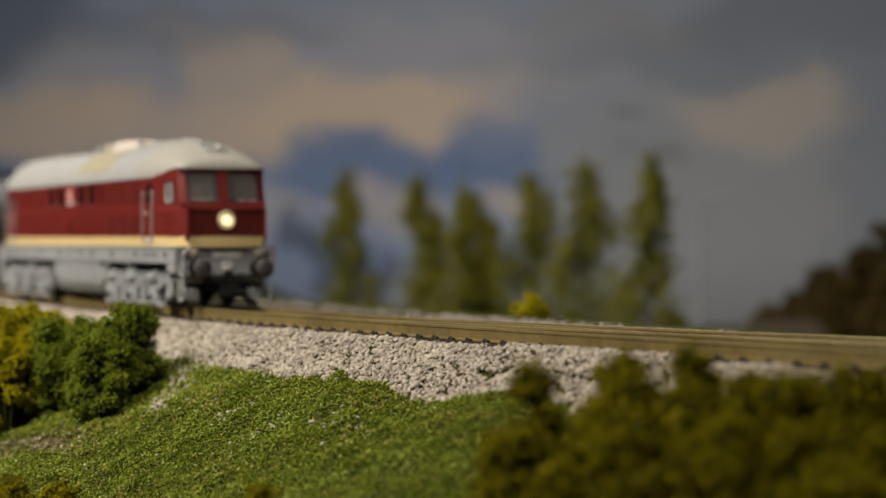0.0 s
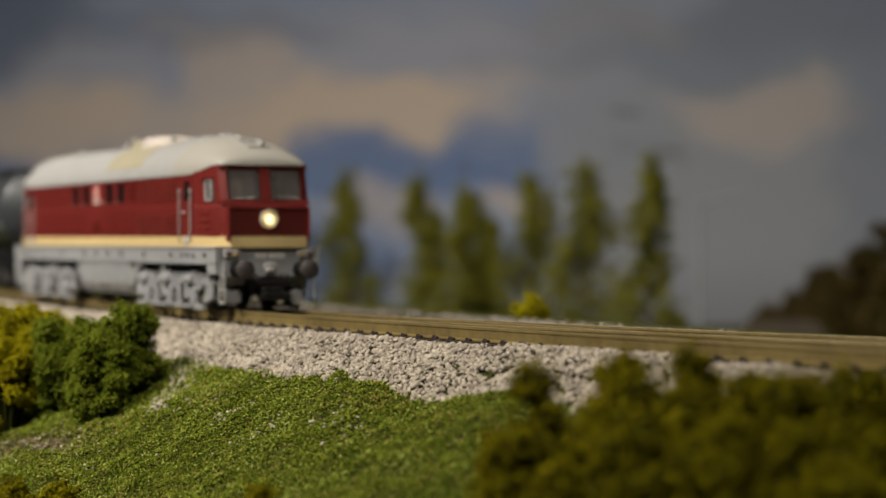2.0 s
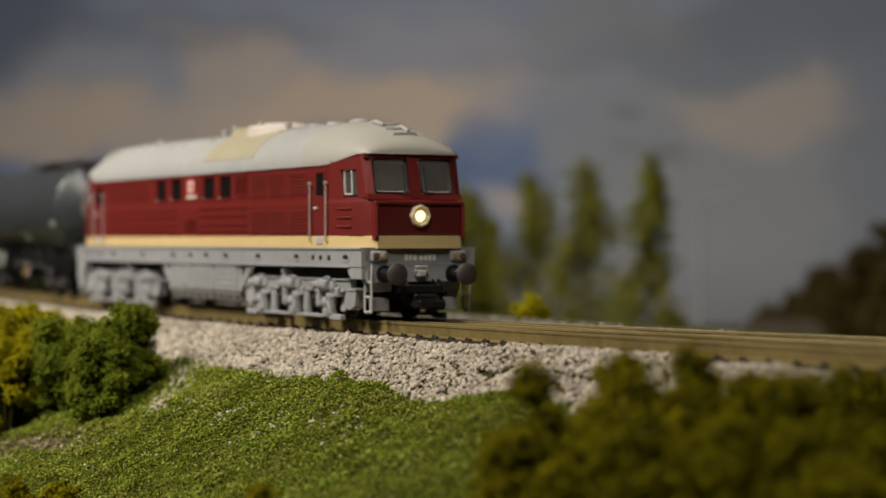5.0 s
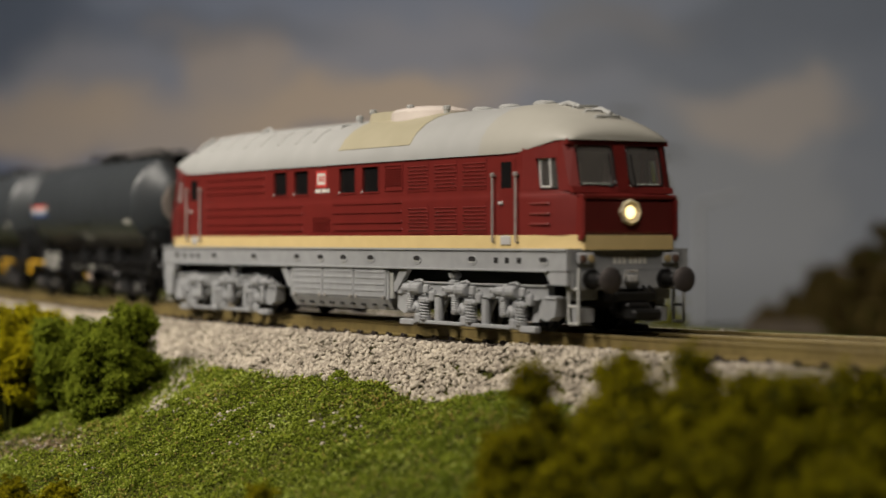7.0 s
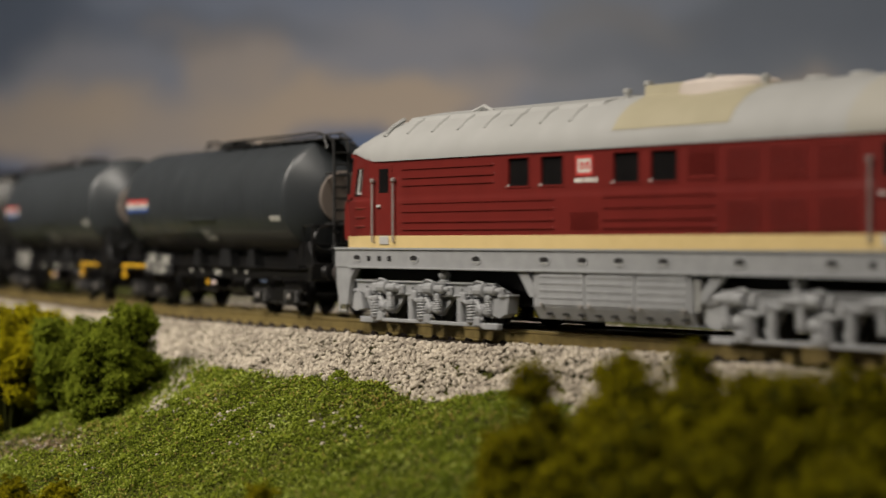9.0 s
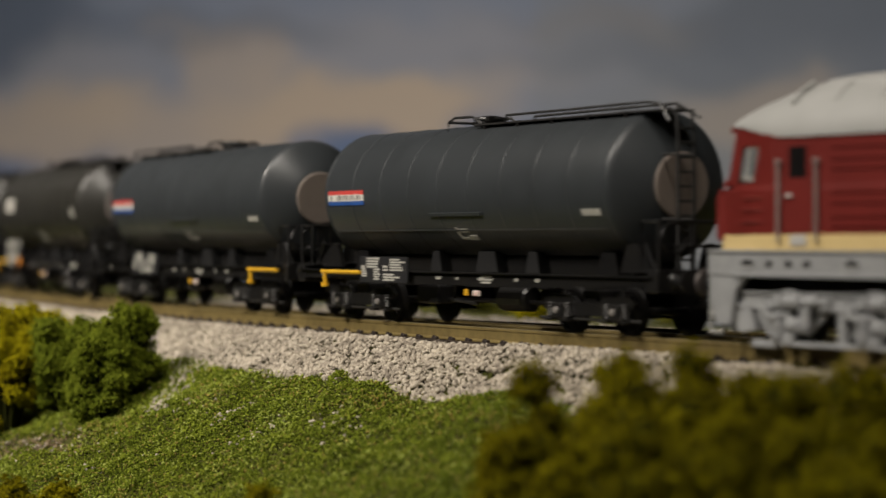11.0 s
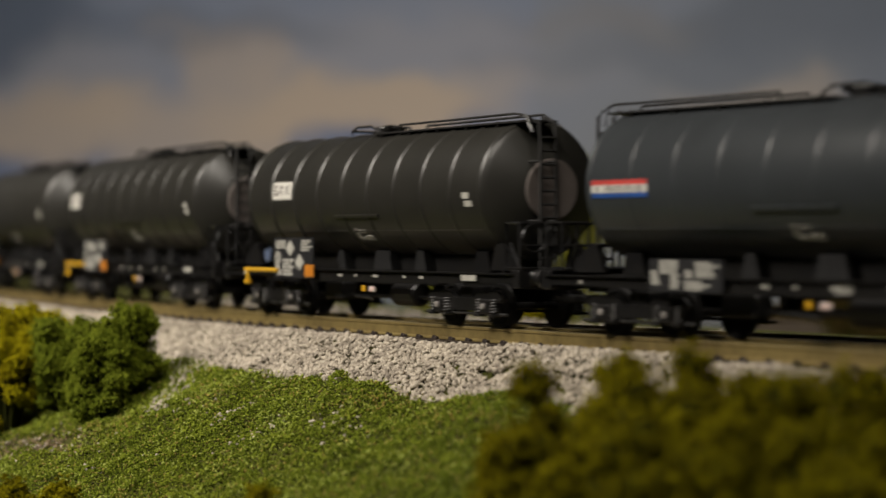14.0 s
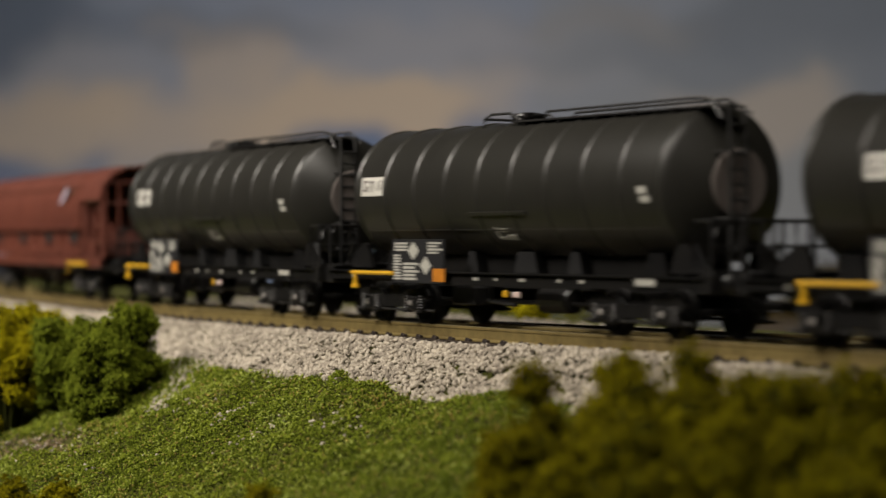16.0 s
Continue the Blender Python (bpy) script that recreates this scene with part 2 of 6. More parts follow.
def S_of(t):
    """How far the locomotive's middle has come along the track after t seconds, glided through RUN."""
    i = max(j for j in range(len(RUN) - 1) if RUN[j][0] <= t or j == 0)
    def slope(j):
        a, b = RUN[max(j - 1, 0)], RUN[min(j + 1, len(RUN) - 1)]
        return (b[1] - a[1]) / (b[0] - a[0])
    (t0, s0), (t1, s1) = RUN[i], RUN[i + 1]
    h = t1 - t0
    u = (t - t0) / h
    return s0 * (1 + 2 * u) * (1 - u) ** 2 + slope(i) * h * u * (1 - u) ** 2 + s1 * u * u * (3 - 2 * u) + slope(i + 1) * h * u * u * (u - 1)


# ---- ground ----
def bank(y):
    """Height of the ground at y across the main track."""
    if y > -1.55:
        return -0.45
    if y > -3.0:
        return -0.45 - (-1.55 - y) * 0.58
    return -1.26 - (-3.0 - y) * 0.45


def height(s, y):
    h = bank(y)
    if y < -2.0:
        p = Vector((s * 0.35, y * 0.35, 0))
        h += 0.30 * noise.noise(p) * min(1, (-2.0 - y)) + 0.10 * noise.noise(p * 4)
    if y > 11:
        h -= min(5.2, (y - 11) * 0.4)
    return h


def build_ground():
    bm = B()
    ss = [-190 + i * 4 for i in range(26)] + [-86 + 0.5 * i for i in range(160)] + [-6 + 4 * i for i in range(20)]
    ys = [-15, -13, -11.5] + [-10.5 + 0.35 * i for i in range(27)] + [-1.0, 0, 2, 4, 7, 10, 12, 14, 17, 20, 24, 30, 45, 65, 90, 120, 160]
    grid = [[bm.verts.new(along(s, y, height(s, y))) for y in ys] for s in ss]
    for a, b in zip(grid, grid[1:]):
        for i in range(len(ys) - 1):
            bm.faces.new((a[i], b[i], b[i + 1], a[i + 1]))
    ob = part("ground", bm, SOIL, smooth=True)
    return tagged(ob, "green sloping model embankment with turf scatter", "ground", kind="structure")


build_ground()


def build_table():
    """The wooden board and legs that carry the layout."""
    table = thing("layout_table", "wooden baseboard table under the model landscape", "table")
    edge = [(s, -15) for s in range(-190, 75, 12)] + [(74, y) for y in range(0, 161, 20)] + [(s, 160) for s in range(62, -191, -12)] + [(-190, y) for y in range(140, 0, -20)]
    flat = [along(s, y) for s, y in edge]
    part("board", loft(B(), [[(p.x, p.y, z) for p in flat] for z in (-12.5, -8.6)]), WOOD, table)
    part("fascia", loft(B(), [[tuple(along(s, -15, -8.6)), tuple(along(s, -15, -6.55)), tuple(along(s, -14.2, -6.2)), tuple(along(s, -14.2, -8.6))] for s in range(-190, 75, 6)]), WOOD, table)
    for s, y in ((-180, 0), (-60, -9), (60, 0), (-150, 140), (20, 140)):
        p = along(s, y)
        part("leg", box(B(), p.x - 4, p.x + 4, p.y - 4, p.y + 4, -87, -12.5, 0.4), WOOD, table)


build_table()


def build_room():
    for name, x0, x1, y0, y1, z0, z1 in (("floor", -420, 260, -260, 230, -92, -87), ("ceiling", -420, 260, -260, 230, 140, 145), ("wall_north", -420, 260, 230, 235, -87, 140),
                                         ("wall_south", -420, 260, -265, -260, -87, 140), ("wall_west", -425, -420, -260, 230, -87, 140), ("wall_east", 260, 265, -260, 230, -87, 140)):
        tagged(part(name, box(B(), x0, x1, y0, y1, z0, z1), WALL), "plain wall of the dim room", "wall", kind="structure")


build_room()


# ---- backdrop: a printed sky ----
def sky_print():
    m = bpy.data.materials.new("printed_sky")
    m.use_nodes = True
    nt = m.node_tree
    b = nt.nodes["Principled BSDF"]
    b.inputs["Roughness"].default_value = 0.85
    b.inputs["Specular IOR Level"].default_value = 0.2
    co = nt.nodes.new("ShaderNodeTexCoord")
    mp = nt.nodes.new("ShaderNodeMapping")
    mp.inputs["Scale"].default_value = (1 / K / 10,) * 3
    nt.links.new(co.outputs["Object"], mp.inputs["Vector"])

    def noise_at(scale, detail, stretch=(1, 1, 1)):
        ms = nt.nodes.new("ShaderNodeMapping")
        ms.inputs["Scale"].default_value = stretch
        nt.links.new(mp.outputs[0], ms.inputs["Vector"])
        n = nt.nodes.new("ShaderNodeTexNoise")
        n.inputs["Scale"].default_value = scale
        n.inputs["Detail"].default_value = detail
        nt.links.new(ms.outputs[0], n.inputs["Vector"])
        return n

    warp = noise_at(0.85, 6)
    wm = nt.nodes.new("ShaderNodeVectorMath")
    wm.operation = "MULTIPLY_ADD"
    nt.links.new(warp.outputs["Color"], wm.inputs[0])
    wm.inputs[1].default_value = (2.2, 1.3, 0)
    nt.links.new(mp.outputs[0], wm.inputs[2])

    def colour(c):
        n = nt.nodes.new("ShaderNodeRGB")
        n.outputs[0].default_value = (*c, 1)
        return n.outputs[0]

    def blend(a, c, fac):
        x = nt.nodes.new("ShaderNodeMix")
        x.data_type = "RGBA"
        nt.links.new(fac, x.inputs["Factor"])
        nt.links.new(a, x.inputs["A"])
        nt.links.new(colour(c), x.inputs["B"])
        return x.outputs["Result"]

    def blob(x, y, rx, ry, amount):
        """A soft cloud mask round (x, y), in tens of metres on the print."""
        d = nt.nodes.new("ShaderNodeVectorMath")
        d.operation = "SUBTRACT"
        nt.links.new(wm.outputs[0], d.inputs[0])
        d.inputs[1].default_value = (x + 1.1, y + 0.65, 0)
        s = nt.nodes.new("ShaderNodeVectorMath")
        s.operation = "MULTIPLY"
        nt.links.new(d.outputs[0], s.inputs[0])
        s.inputs[1].default_value = (1 / rx, 1 / ry, 0)
        l = nt.nodes.new("ShaderNodeVectorMath")
        l.operation = "LENGTH"
        nt.links.new(s.outputs[0], l.inputs[0])
        r = nt.nodes.new("ShaderNodeMapRange")
        r.interpolation_type = "SMOOTHSTEP"
        r.inputs["From Min"].default_value = 1.25
        r.inputs["From Max"].default_value = 0.45
        r.inputs["To Max"].default_value = amount
        nt.links.new(l.outputs["Value"], r.inputs["Value"])
        return r.outputs["Result"]

    base = colour(SKY["blue"])
    for name, x, y, rx, ry, amount in SKY_CLOUDS:
        base = blend(base, SKY[name], blob(x, y, rx, ry, amount))
    wisps = noise_at(0.55, 6, (0.6, 1.6, 1))
    r = nt.nodes.new("ShaderNodeMapRange")
    r.inputs["From Min"].default_value = 0.5
    r.inputs["From Max"].default_value = 0.8
    r.inputs["To Max"].default_value = 0.5
    nt.links.new(wisps.outputs["Fac"], r.inputs["Value"])
    base = blend(base, SKY["haze"], r.outputs["Result"])
    # the second sheet, past the seam, is printed greyer
    axes = nt.nodes.new("ShaderNodeSeparateXYZ")
    nt.links.new(mp.outputs[0], axes.inputs[0])
    sheet = nt.nodes.new("ShaderNodeMapRange")
    sheet.inputs["From Min"].default_value = 0.79
    sheet.inputs["From Max"].default_value = 0.81
    sheet.inputs["To Max"].default_value = 0.38
    nt.links.new(axes.outputs["X"], sheet.inputs["Value"])
    base = blend(base, SKY["grey"], sheet.outputs["Result"])
    nt.links.new(base, b.inputs["Base Color"])
    return m


# teal and low grey also paint the light's falloff at corners and right side
SKY = {"blue": (0.37, 0.43, 0.58), "deep": (0.18, 0.27, 0.50), "cloud": (0.75, 0.63, 0.53), "haze": (0.52, 0.52, 0.58), "grey": (0.40, 0.425, 0.475), "teal_falloff": (0.16, 0.21, 0.31), "wood": (0.08, 0.11, 0.17), "dusk": (0.37, 0.34, 0.325)}
# x right and y up of the view's middle, half widths, strength; tens of metres
SKY_CLOUDS = [("grey", 2.6, -0.2, 2.0, 2.2, 1.0), ("haze", -0.3, 1.6, 2.2, 0.5, 0.6), ("haze", -3.4, 1.3, 1.2, 0.6, 0.6), ("cloud", -1.9, 1.45, 0.35, 0.45, 0.6), ("cloud", -2.7, 0.98, 1.6, 0.32, 0.75), ("cloud", -0.8, 1.12, 1.35, 0.36, 1.0),
              ("cloud", -0.35, 1.12, 0.7, 0.30, 0.7), ("cloud", -3.6, 1.05, 0.8, 0.4, 0.7), ("cloud", 0.4, 1.3, 0.5, 0.35, 0.4), ("cloud", 2.8, 1.2, 0.95, 0.32, 0.75), ("dusk", 1.7, 1.98, 1.3, 0.22, 0.5), ("deep", -3.5, 0.78, 0.75, 0.20, 0.8),
              ("deep", -0.5, 0.70, 1.35, 0.24, 0.85), ("deep", 0.45, 0.78, 0.5, 0.3, 0.6), ("deep", -1.2, 0.0, 1.2, 0.5, 0.5), ("haze", -1.35, 0.42, 0.5, 0.25, 0.6), ("cloud", 0.50, 0.42, 0.35, 0.22, 0.55), ("cloud", -0.45, 0.40, 0.3, 0.2, 0.4),
              ("teal_falloff", 2.2, 1.65, 1.9, 0.28, 0.5), ("teal_falloff", 3.4, 2.1, 1.3, 0.45, 0.8), ("teal_falloff", 3.9, 0.6, 0.6, 1.5, 0.5), ("teal_falloff", -3.9, 2.1, 1.3, 0.6, 0.75), ("teal_falloff", -2.3, 1.80, 1.4, 0.25, 0.35),
              ("deep", -0.62, -0.35, 0.28, 0.38, 0.7), ("wood", -1.1, -0.05, 0.16, 0.55, 0.8), ("wood", -0.50, -0.30, 0.16, 0.40, 0.85), ("wood", 0.46, -0.15, 0.14, 0.45, 0.7), ("wood", 1.02, 0.10, 0.12, 0.45, 0.5), ("wood", 1.55, -0.45, 0.20, 0.15, 0.6)]


def build_backdrop():
    bm = B()
    d = 175
    cols = []
    for x in [-95 + 5 * i for i in range(39)]:
        back = 0 if x < 8 else -0.10 * (x - 8)  # the sheet bends forward past its seam
        cols.append([bm.verts.new((x, y, back + (0.05 if x < 8 else 0))) for y in (-14, 0, 16, 34, 60)])
    for a, b in zip(cols, cols[1:]):
        for i in range(4):
            bm.faces.new((a[i], b[i], b[i + 1], a[i + 1]))
    ob = part("backdrop", bm, sky_print(), smooth=True)
    m = Matrix((RIGHT, UP, -AHEAD)).transposed().to_4x4()
    m.translation = sight(0, 0, d) * K
    ob.matrix_world = m
    sol = ob.modifiers.new("sheet", "SOLIDIFY")
    sol.thickness, sol.offset = 0.002, -1
    return tagged(ob, "printed sky backdrop with blue patches and beige clouds", "backdrop", kind="structure")


build_backdrop()


# ---- tracks ----
def rail_line(points, name, parent):
    """A rail with head, web and foot along points on its head's middle."""
    prof = [(-0.035, 0), (0.035, 0), (0.038, -0.05), (0.018, -0.07), (0.018, -0.24), (0.07, -0.275), (0.07, -0.30), (-0.07, -0.30), (-0.07, -0.275), (-0.018, -0.24), (-0.018, -0.07), (-0.038, -0.05)]
    rings = []
    for i, p in enumerate(points):
        d = (points[min(i + 1, len(points) - 1)] - points[max(i - 1, 0)]).normalized()
        side = Vector((-d.y, d.x, 0))
        rings.append([p + side * a + Vector((0, 0, b)) for a, b in prof])
    ob = part(name, loft(B(), rings), RAIL, parent, smooth=False)
    top = []
    for i, p in enumerate(points):
        d = (points[min(i + 1, len(points) - 1)] - points[max(i - 1, 0)]).normalized()
        side = Vector((-d.y, d.x, 0))
        top.append([p + side * a + Vector((0, 0, b)) for a, b in ((-0.034, -0.012), (-0.026, 0.006), (0.026, 0.006), (0.034, -0.012))])
    part("rail_head", loft(B(), top), RAILTOP, ob, "worn bright rail head")
    return ob


def branch(s):
    """How far across the branch's near rail lies."""
    return -0.63 + 0.14 * (s + 37.7)


def build_tracks():
    main = thing("track_main", "brown model rails on dark sleepers in pale ballast", "track", kind="structure")
    for y in (-0.7525, 0.7525):
        rail_line([along(-130 + 1.5 * i, y) for i in range(130)], "rail", main)
    side = thing("track_branch", "brown branch rails diverging on dark sleepers", "track", kind="structure")
    rail_line([along(s, branch(s), -0.008) for s in [-36.5 + 1.5 * i for i in range(30)]], "rail", side)
    rail_line([along(s, branch(s) + 1.505, -0.008) for s in [-37.5 + 1.5 * i for i in range(31)]], "rail", side)
    sl = part("sleeper", box(B(), -0.125, 0.125, -1.27, 1.27, -0.52, -0.30, 0.02), SLEEPER, main, at=along(-100, 0), )
    sl.rotation_euler.z = -100 * CURVE
    clip_bm = B()
    box(clip_bm, -0.085, 0.085, -0.055, 0.055, -0.05, 0.035, 0.02)
    rod(clip_bm, [(0, -0.03, 0.02), (0, -0.03, 0.055)], 0.04, 6)
    clip = part("clip", clip_bm, CLIP, main, at=along(-100, -0.90, -0.28))
    for i in range(1, 137):
        s = -100 + 0.65 * i
        again(sl, "sleeper", main, along(s, 0), s * CURVE)
        if s > -70:
            for y in (-0.865, -0.64, 0.64, 0.865):
                again(clip, "clip", main, along(s, y, -0.28), s * CURVE)
    for i in range(60):
        s = -44 + 0.65 * i
        if branch(s) > -0.4:
            a = s * CURVE + 0.139
            again(sl, "sleeper", side, along(s, branch(s) + 0.75, -0.01), a)
            for y in (-0.11, 0.11, 1.395, 1.615):
                again(clip, "clip", side, along(s, branch(s) + y, -0.22 if y < 0 else -0.28), a)


build_tracks()


def build_ballast():
    rng = np.random.default_rng(4)
    n = 30000
    s = rng.uniform(-66, -12, n)
    t = rng.uniform(0, 1, n)
    y = -1.15 - 2.05 * t
    edge = np.array([0.28 * noise.noise(Vector((a * 0.5, 0, 7))) + 0.10 * noise.noise(Vector((a * 2.2, 3, 7))) for a in s])
    keep = y > -2.95 - edge
    s, y = s[keep], y[keep]
    pts = np.array([along(a, b, height(a, b) + 0.03 + 0.07 * rng.random()) for a, b in zip(s, y)])
    hump = np.array([0.10 * max(0, noise.noise(Vector((a * 0.45, b, 2)))) + (0.10 if -29.5 < a < -24 and b > -2.2 else 0) for a, b in zip(s, y)])
    pts[:, 2] += hump
    scatter("ballast_shoulder", None, STONE, pts, rng.uniform(0.03, 0.072, len(s)), 5, shape="stone", squash=0.9, label="pale beige crushed stone ballast along the track", category="ballast")
    m = 5000
    s = rng.uniform(-66, -8, m)
    y = rng.uniform(-1.3, 7.5, m)
    pts = np.array([along(a, b, -0.40 + 0.03 * rng.random()) for a, b in zip(s, y)])
    scatter("ballast_bed", None, BALLAST_BED, pts, rng.uniform(0.06, 0.12, m), 6, shape="stone", squash=0.6, label="fine brown ballast between the sleepers", category="ballast")
    # stones that rolled down over the turf
    pts, sizes = [], []
    for cs, cy, rs, ry, k in ((-40.7, -3.25, 0.6, 0.18, 70), (-40.1, -3.65, 0.3, 0.18, 50), (-39.5, -4.1, 0.22, 0.2, 45), (-38.9, -4.6, 0.25, 0.2, 60), (-38.4, -5.0, 0.3, 0.15, 60), (-35.2, -4.7, 0.2, 0.25, 26), (-33.2, -5.2, 0.35, 0.4, 24), (-31.3, -4.4, 0.5, 0.2, 24), (-38, -4.5, 4, 1.5, 60), (-40.2, -6.9, 1.8, 0.5, 60)):
        for _ in range(k):
            a, b = rng.normal(cs, rs), rng.normal(cy, ry)
            pts.append(along(a, b, height(a, b) + 0.09))
            sizes.append(rng.uniform(0.025, 0.055))
    scatter("loose_stone", None, STONE, np.array(pts), sizes, 8, shape="stone", squash=0.8, label="loose pale stones rolled down onto the turf", category="stones")


build_ballast()


def build_turf():
    rng = np.random.default_rng(11)
    n = 285000
    s = rng.uniform(-64, -14, n)
    y = -2.85 - 7.6 * rng.random(n)
    edge = np.array([0.28 * noise.noise(Vector((a * 0.5, 0, 7))) + 0.10 * noise.noise(Vector((a * 2.2, 3, 7))) for a in s])
    keep = y < -2.75 - edge
    bare = np.array([noise.noise(Vector((a * 0.22, b * 0.22, 20))) for a, b in zip(s, y)])
    sandy = np.clip(1.2 - ((s + 41.0) / 3.2) ** 2 - ((y + 6.95 - 0.08 * (s + 41)) / 0.75) ** 2, 0, 1)
    furrow = np.where(np.abs(y + 3.65) < 0.75, np.exp(-(((s + 33.8) * 0.66 + (y + 3.07) * 0.75) / 0.15) ** 2), 0)
    ridge = np.where(np.abs(y + 3.65) < 0.8, np.exp(-(((s + 33.45) * 0.66 + (y + 3.07) * 0.75) / 0.22) ** 2), 0)
    keep &= ((bare < 0.45) | (rng.random(n) < 0.35)) & (rng.random(n) > 0.93 * sandy) & (rng.random(n) > 0.75 * furrow)
    bed = rng.random(n) < 0.10 * sandy
    sand_at = np.array([along(a, b, height(a, b) + 0.05) for a, b in zip(s[bed], y[bed])])
    scatter("sandy_soil", None, SAND, sand_at, rng.uniform(0.03, 0.075, len(sand_at)), 15, shape="grain", squash=0.6, label="bare sandy soil patch on the slope", category="soil")
    rise = 0.16 * ridge - 0.10 * furrow
    s, y, rise = s[keep], y[keep], rise[keep]
    lump = np.array([max(0, noise.noise(Vector((a * 1.4, b * 1.4, 31)))) for a, b in zip(s, y)])
    pts = np.array([along(a, b, height(a, b)) for a, b in zip(s, y)])
    pts[:, 2] += rng.uniform(0.0, 0.11, len(s)) + 0.20 * lump * np.clip((-2.9 - y) / 1.2, 0.15, 1) + rise
    draw = rng.random(len(s))
    worn = np.array([noise.noise(Vector((a * 0.5, b * 0.7, 44))) for a, b in zip(s, y)])
    lit_patch = np.array([noise.noise(Vector((a * 0.6, b * 0.8, 51))) for a, b in zip(s, y)])
    dry, light = draw < 0.03 + 0.22 * np.clip(worn, 0, 1), draw > 0.96 - 0.28 * np.clip(lit_patch, 0, 1)
    scatter("turf", None, TURF, pts[~dry & ~light], rng.uniform(0.015, 0.037, (~dry & ~light).sum()), 12, shape="flake", squash=0.9, label="bright green foam turf on the slope", category="grass")
    scatter("dry_turf", None, TURF_DRY, pts[dry], rng.uniform(0.018, 0.04, dry.sum()), 13, shape="flake", squash=0.9, label="yellow dry turf crumbs among the green", category="grass")
    # pale crumbs put lit specks and patches into the turf's colour
    pts[light, 2] += 0.03
    scatter("pale_turf", None, TURF_PALE, pts[light], rng.uniform(0.015, 0.036, light.sum()), 14, shape="flake", squash=0.9, label="pale green turf crumbs with highlights painted into their colour", category="grass")


build_turf()


# ---- bushes and trees ----
def clump(name, material, at, blobs, grains, size, seed, label, category="bush", group="", inner=None):
    """A foam bush: knobbly clumps, each covered with fine crumbs, on short stems."""
    rng = np.random.default_rng(seed)
    base = Vector(at)
    plant = thing(name, label, category, group, at=base)
    pts, bm = [], B()
    for x, y, z, r in blobs:
        d = rng.normal(size=(int(grains * r * r), 3))
        d /= np.linalg.norm(d, axis=1)[:, None]
        lobes = 1 + 0.26 * np.sin(d[:, 0] * 6 + seed + x) * np.sin(d[:, 1] * 7 + y) + 0.24 * np.sin(d[:, 2] * 8 + x * 3) * np.cos(d[:, 0] * 5)
        rad = r * lobes * (0.66 + 0.56 * rng.random(len(d)) ** 1.6)
        pts.append(np.array((x, y, z)) + d * rad[:, None])
        # near-black core under the crumbs paints shade into the bush's gaps
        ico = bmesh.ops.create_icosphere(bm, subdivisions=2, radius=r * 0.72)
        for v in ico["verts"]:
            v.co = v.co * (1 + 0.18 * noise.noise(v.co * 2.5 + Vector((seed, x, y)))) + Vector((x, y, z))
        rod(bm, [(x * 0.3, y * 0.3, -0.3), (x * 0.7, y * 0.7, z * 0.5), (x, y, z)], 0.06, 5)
    part("stem", bm, inner or SHADELEAF, plant, "dark core with the gaps' shade in its colour")
    p = np.concatenate(pts)
    scatter("foliage", plant, material, p, rng.uniform(0.65, 1.4, len(p)) * size, seed, kind="", shape="flake")
    plant.children[-1]["kind"] = "stuff"
    return plant


def blobs_in(rng, n, rx, ry, h, r0, r1, flat=0.45):
    out = []
    for _ in range(n):
        a, q = rng.uniform(0, 6.283), rng.random() ** 0.5
        z = h * (1 - q * q * flat) * rng.uniform(0.02, 1.0) ** 0.75
        out.append((rx * q * math.cos(a), ry * q * math.sin(a), z, rng.uniform(r0, r1)))
    return out


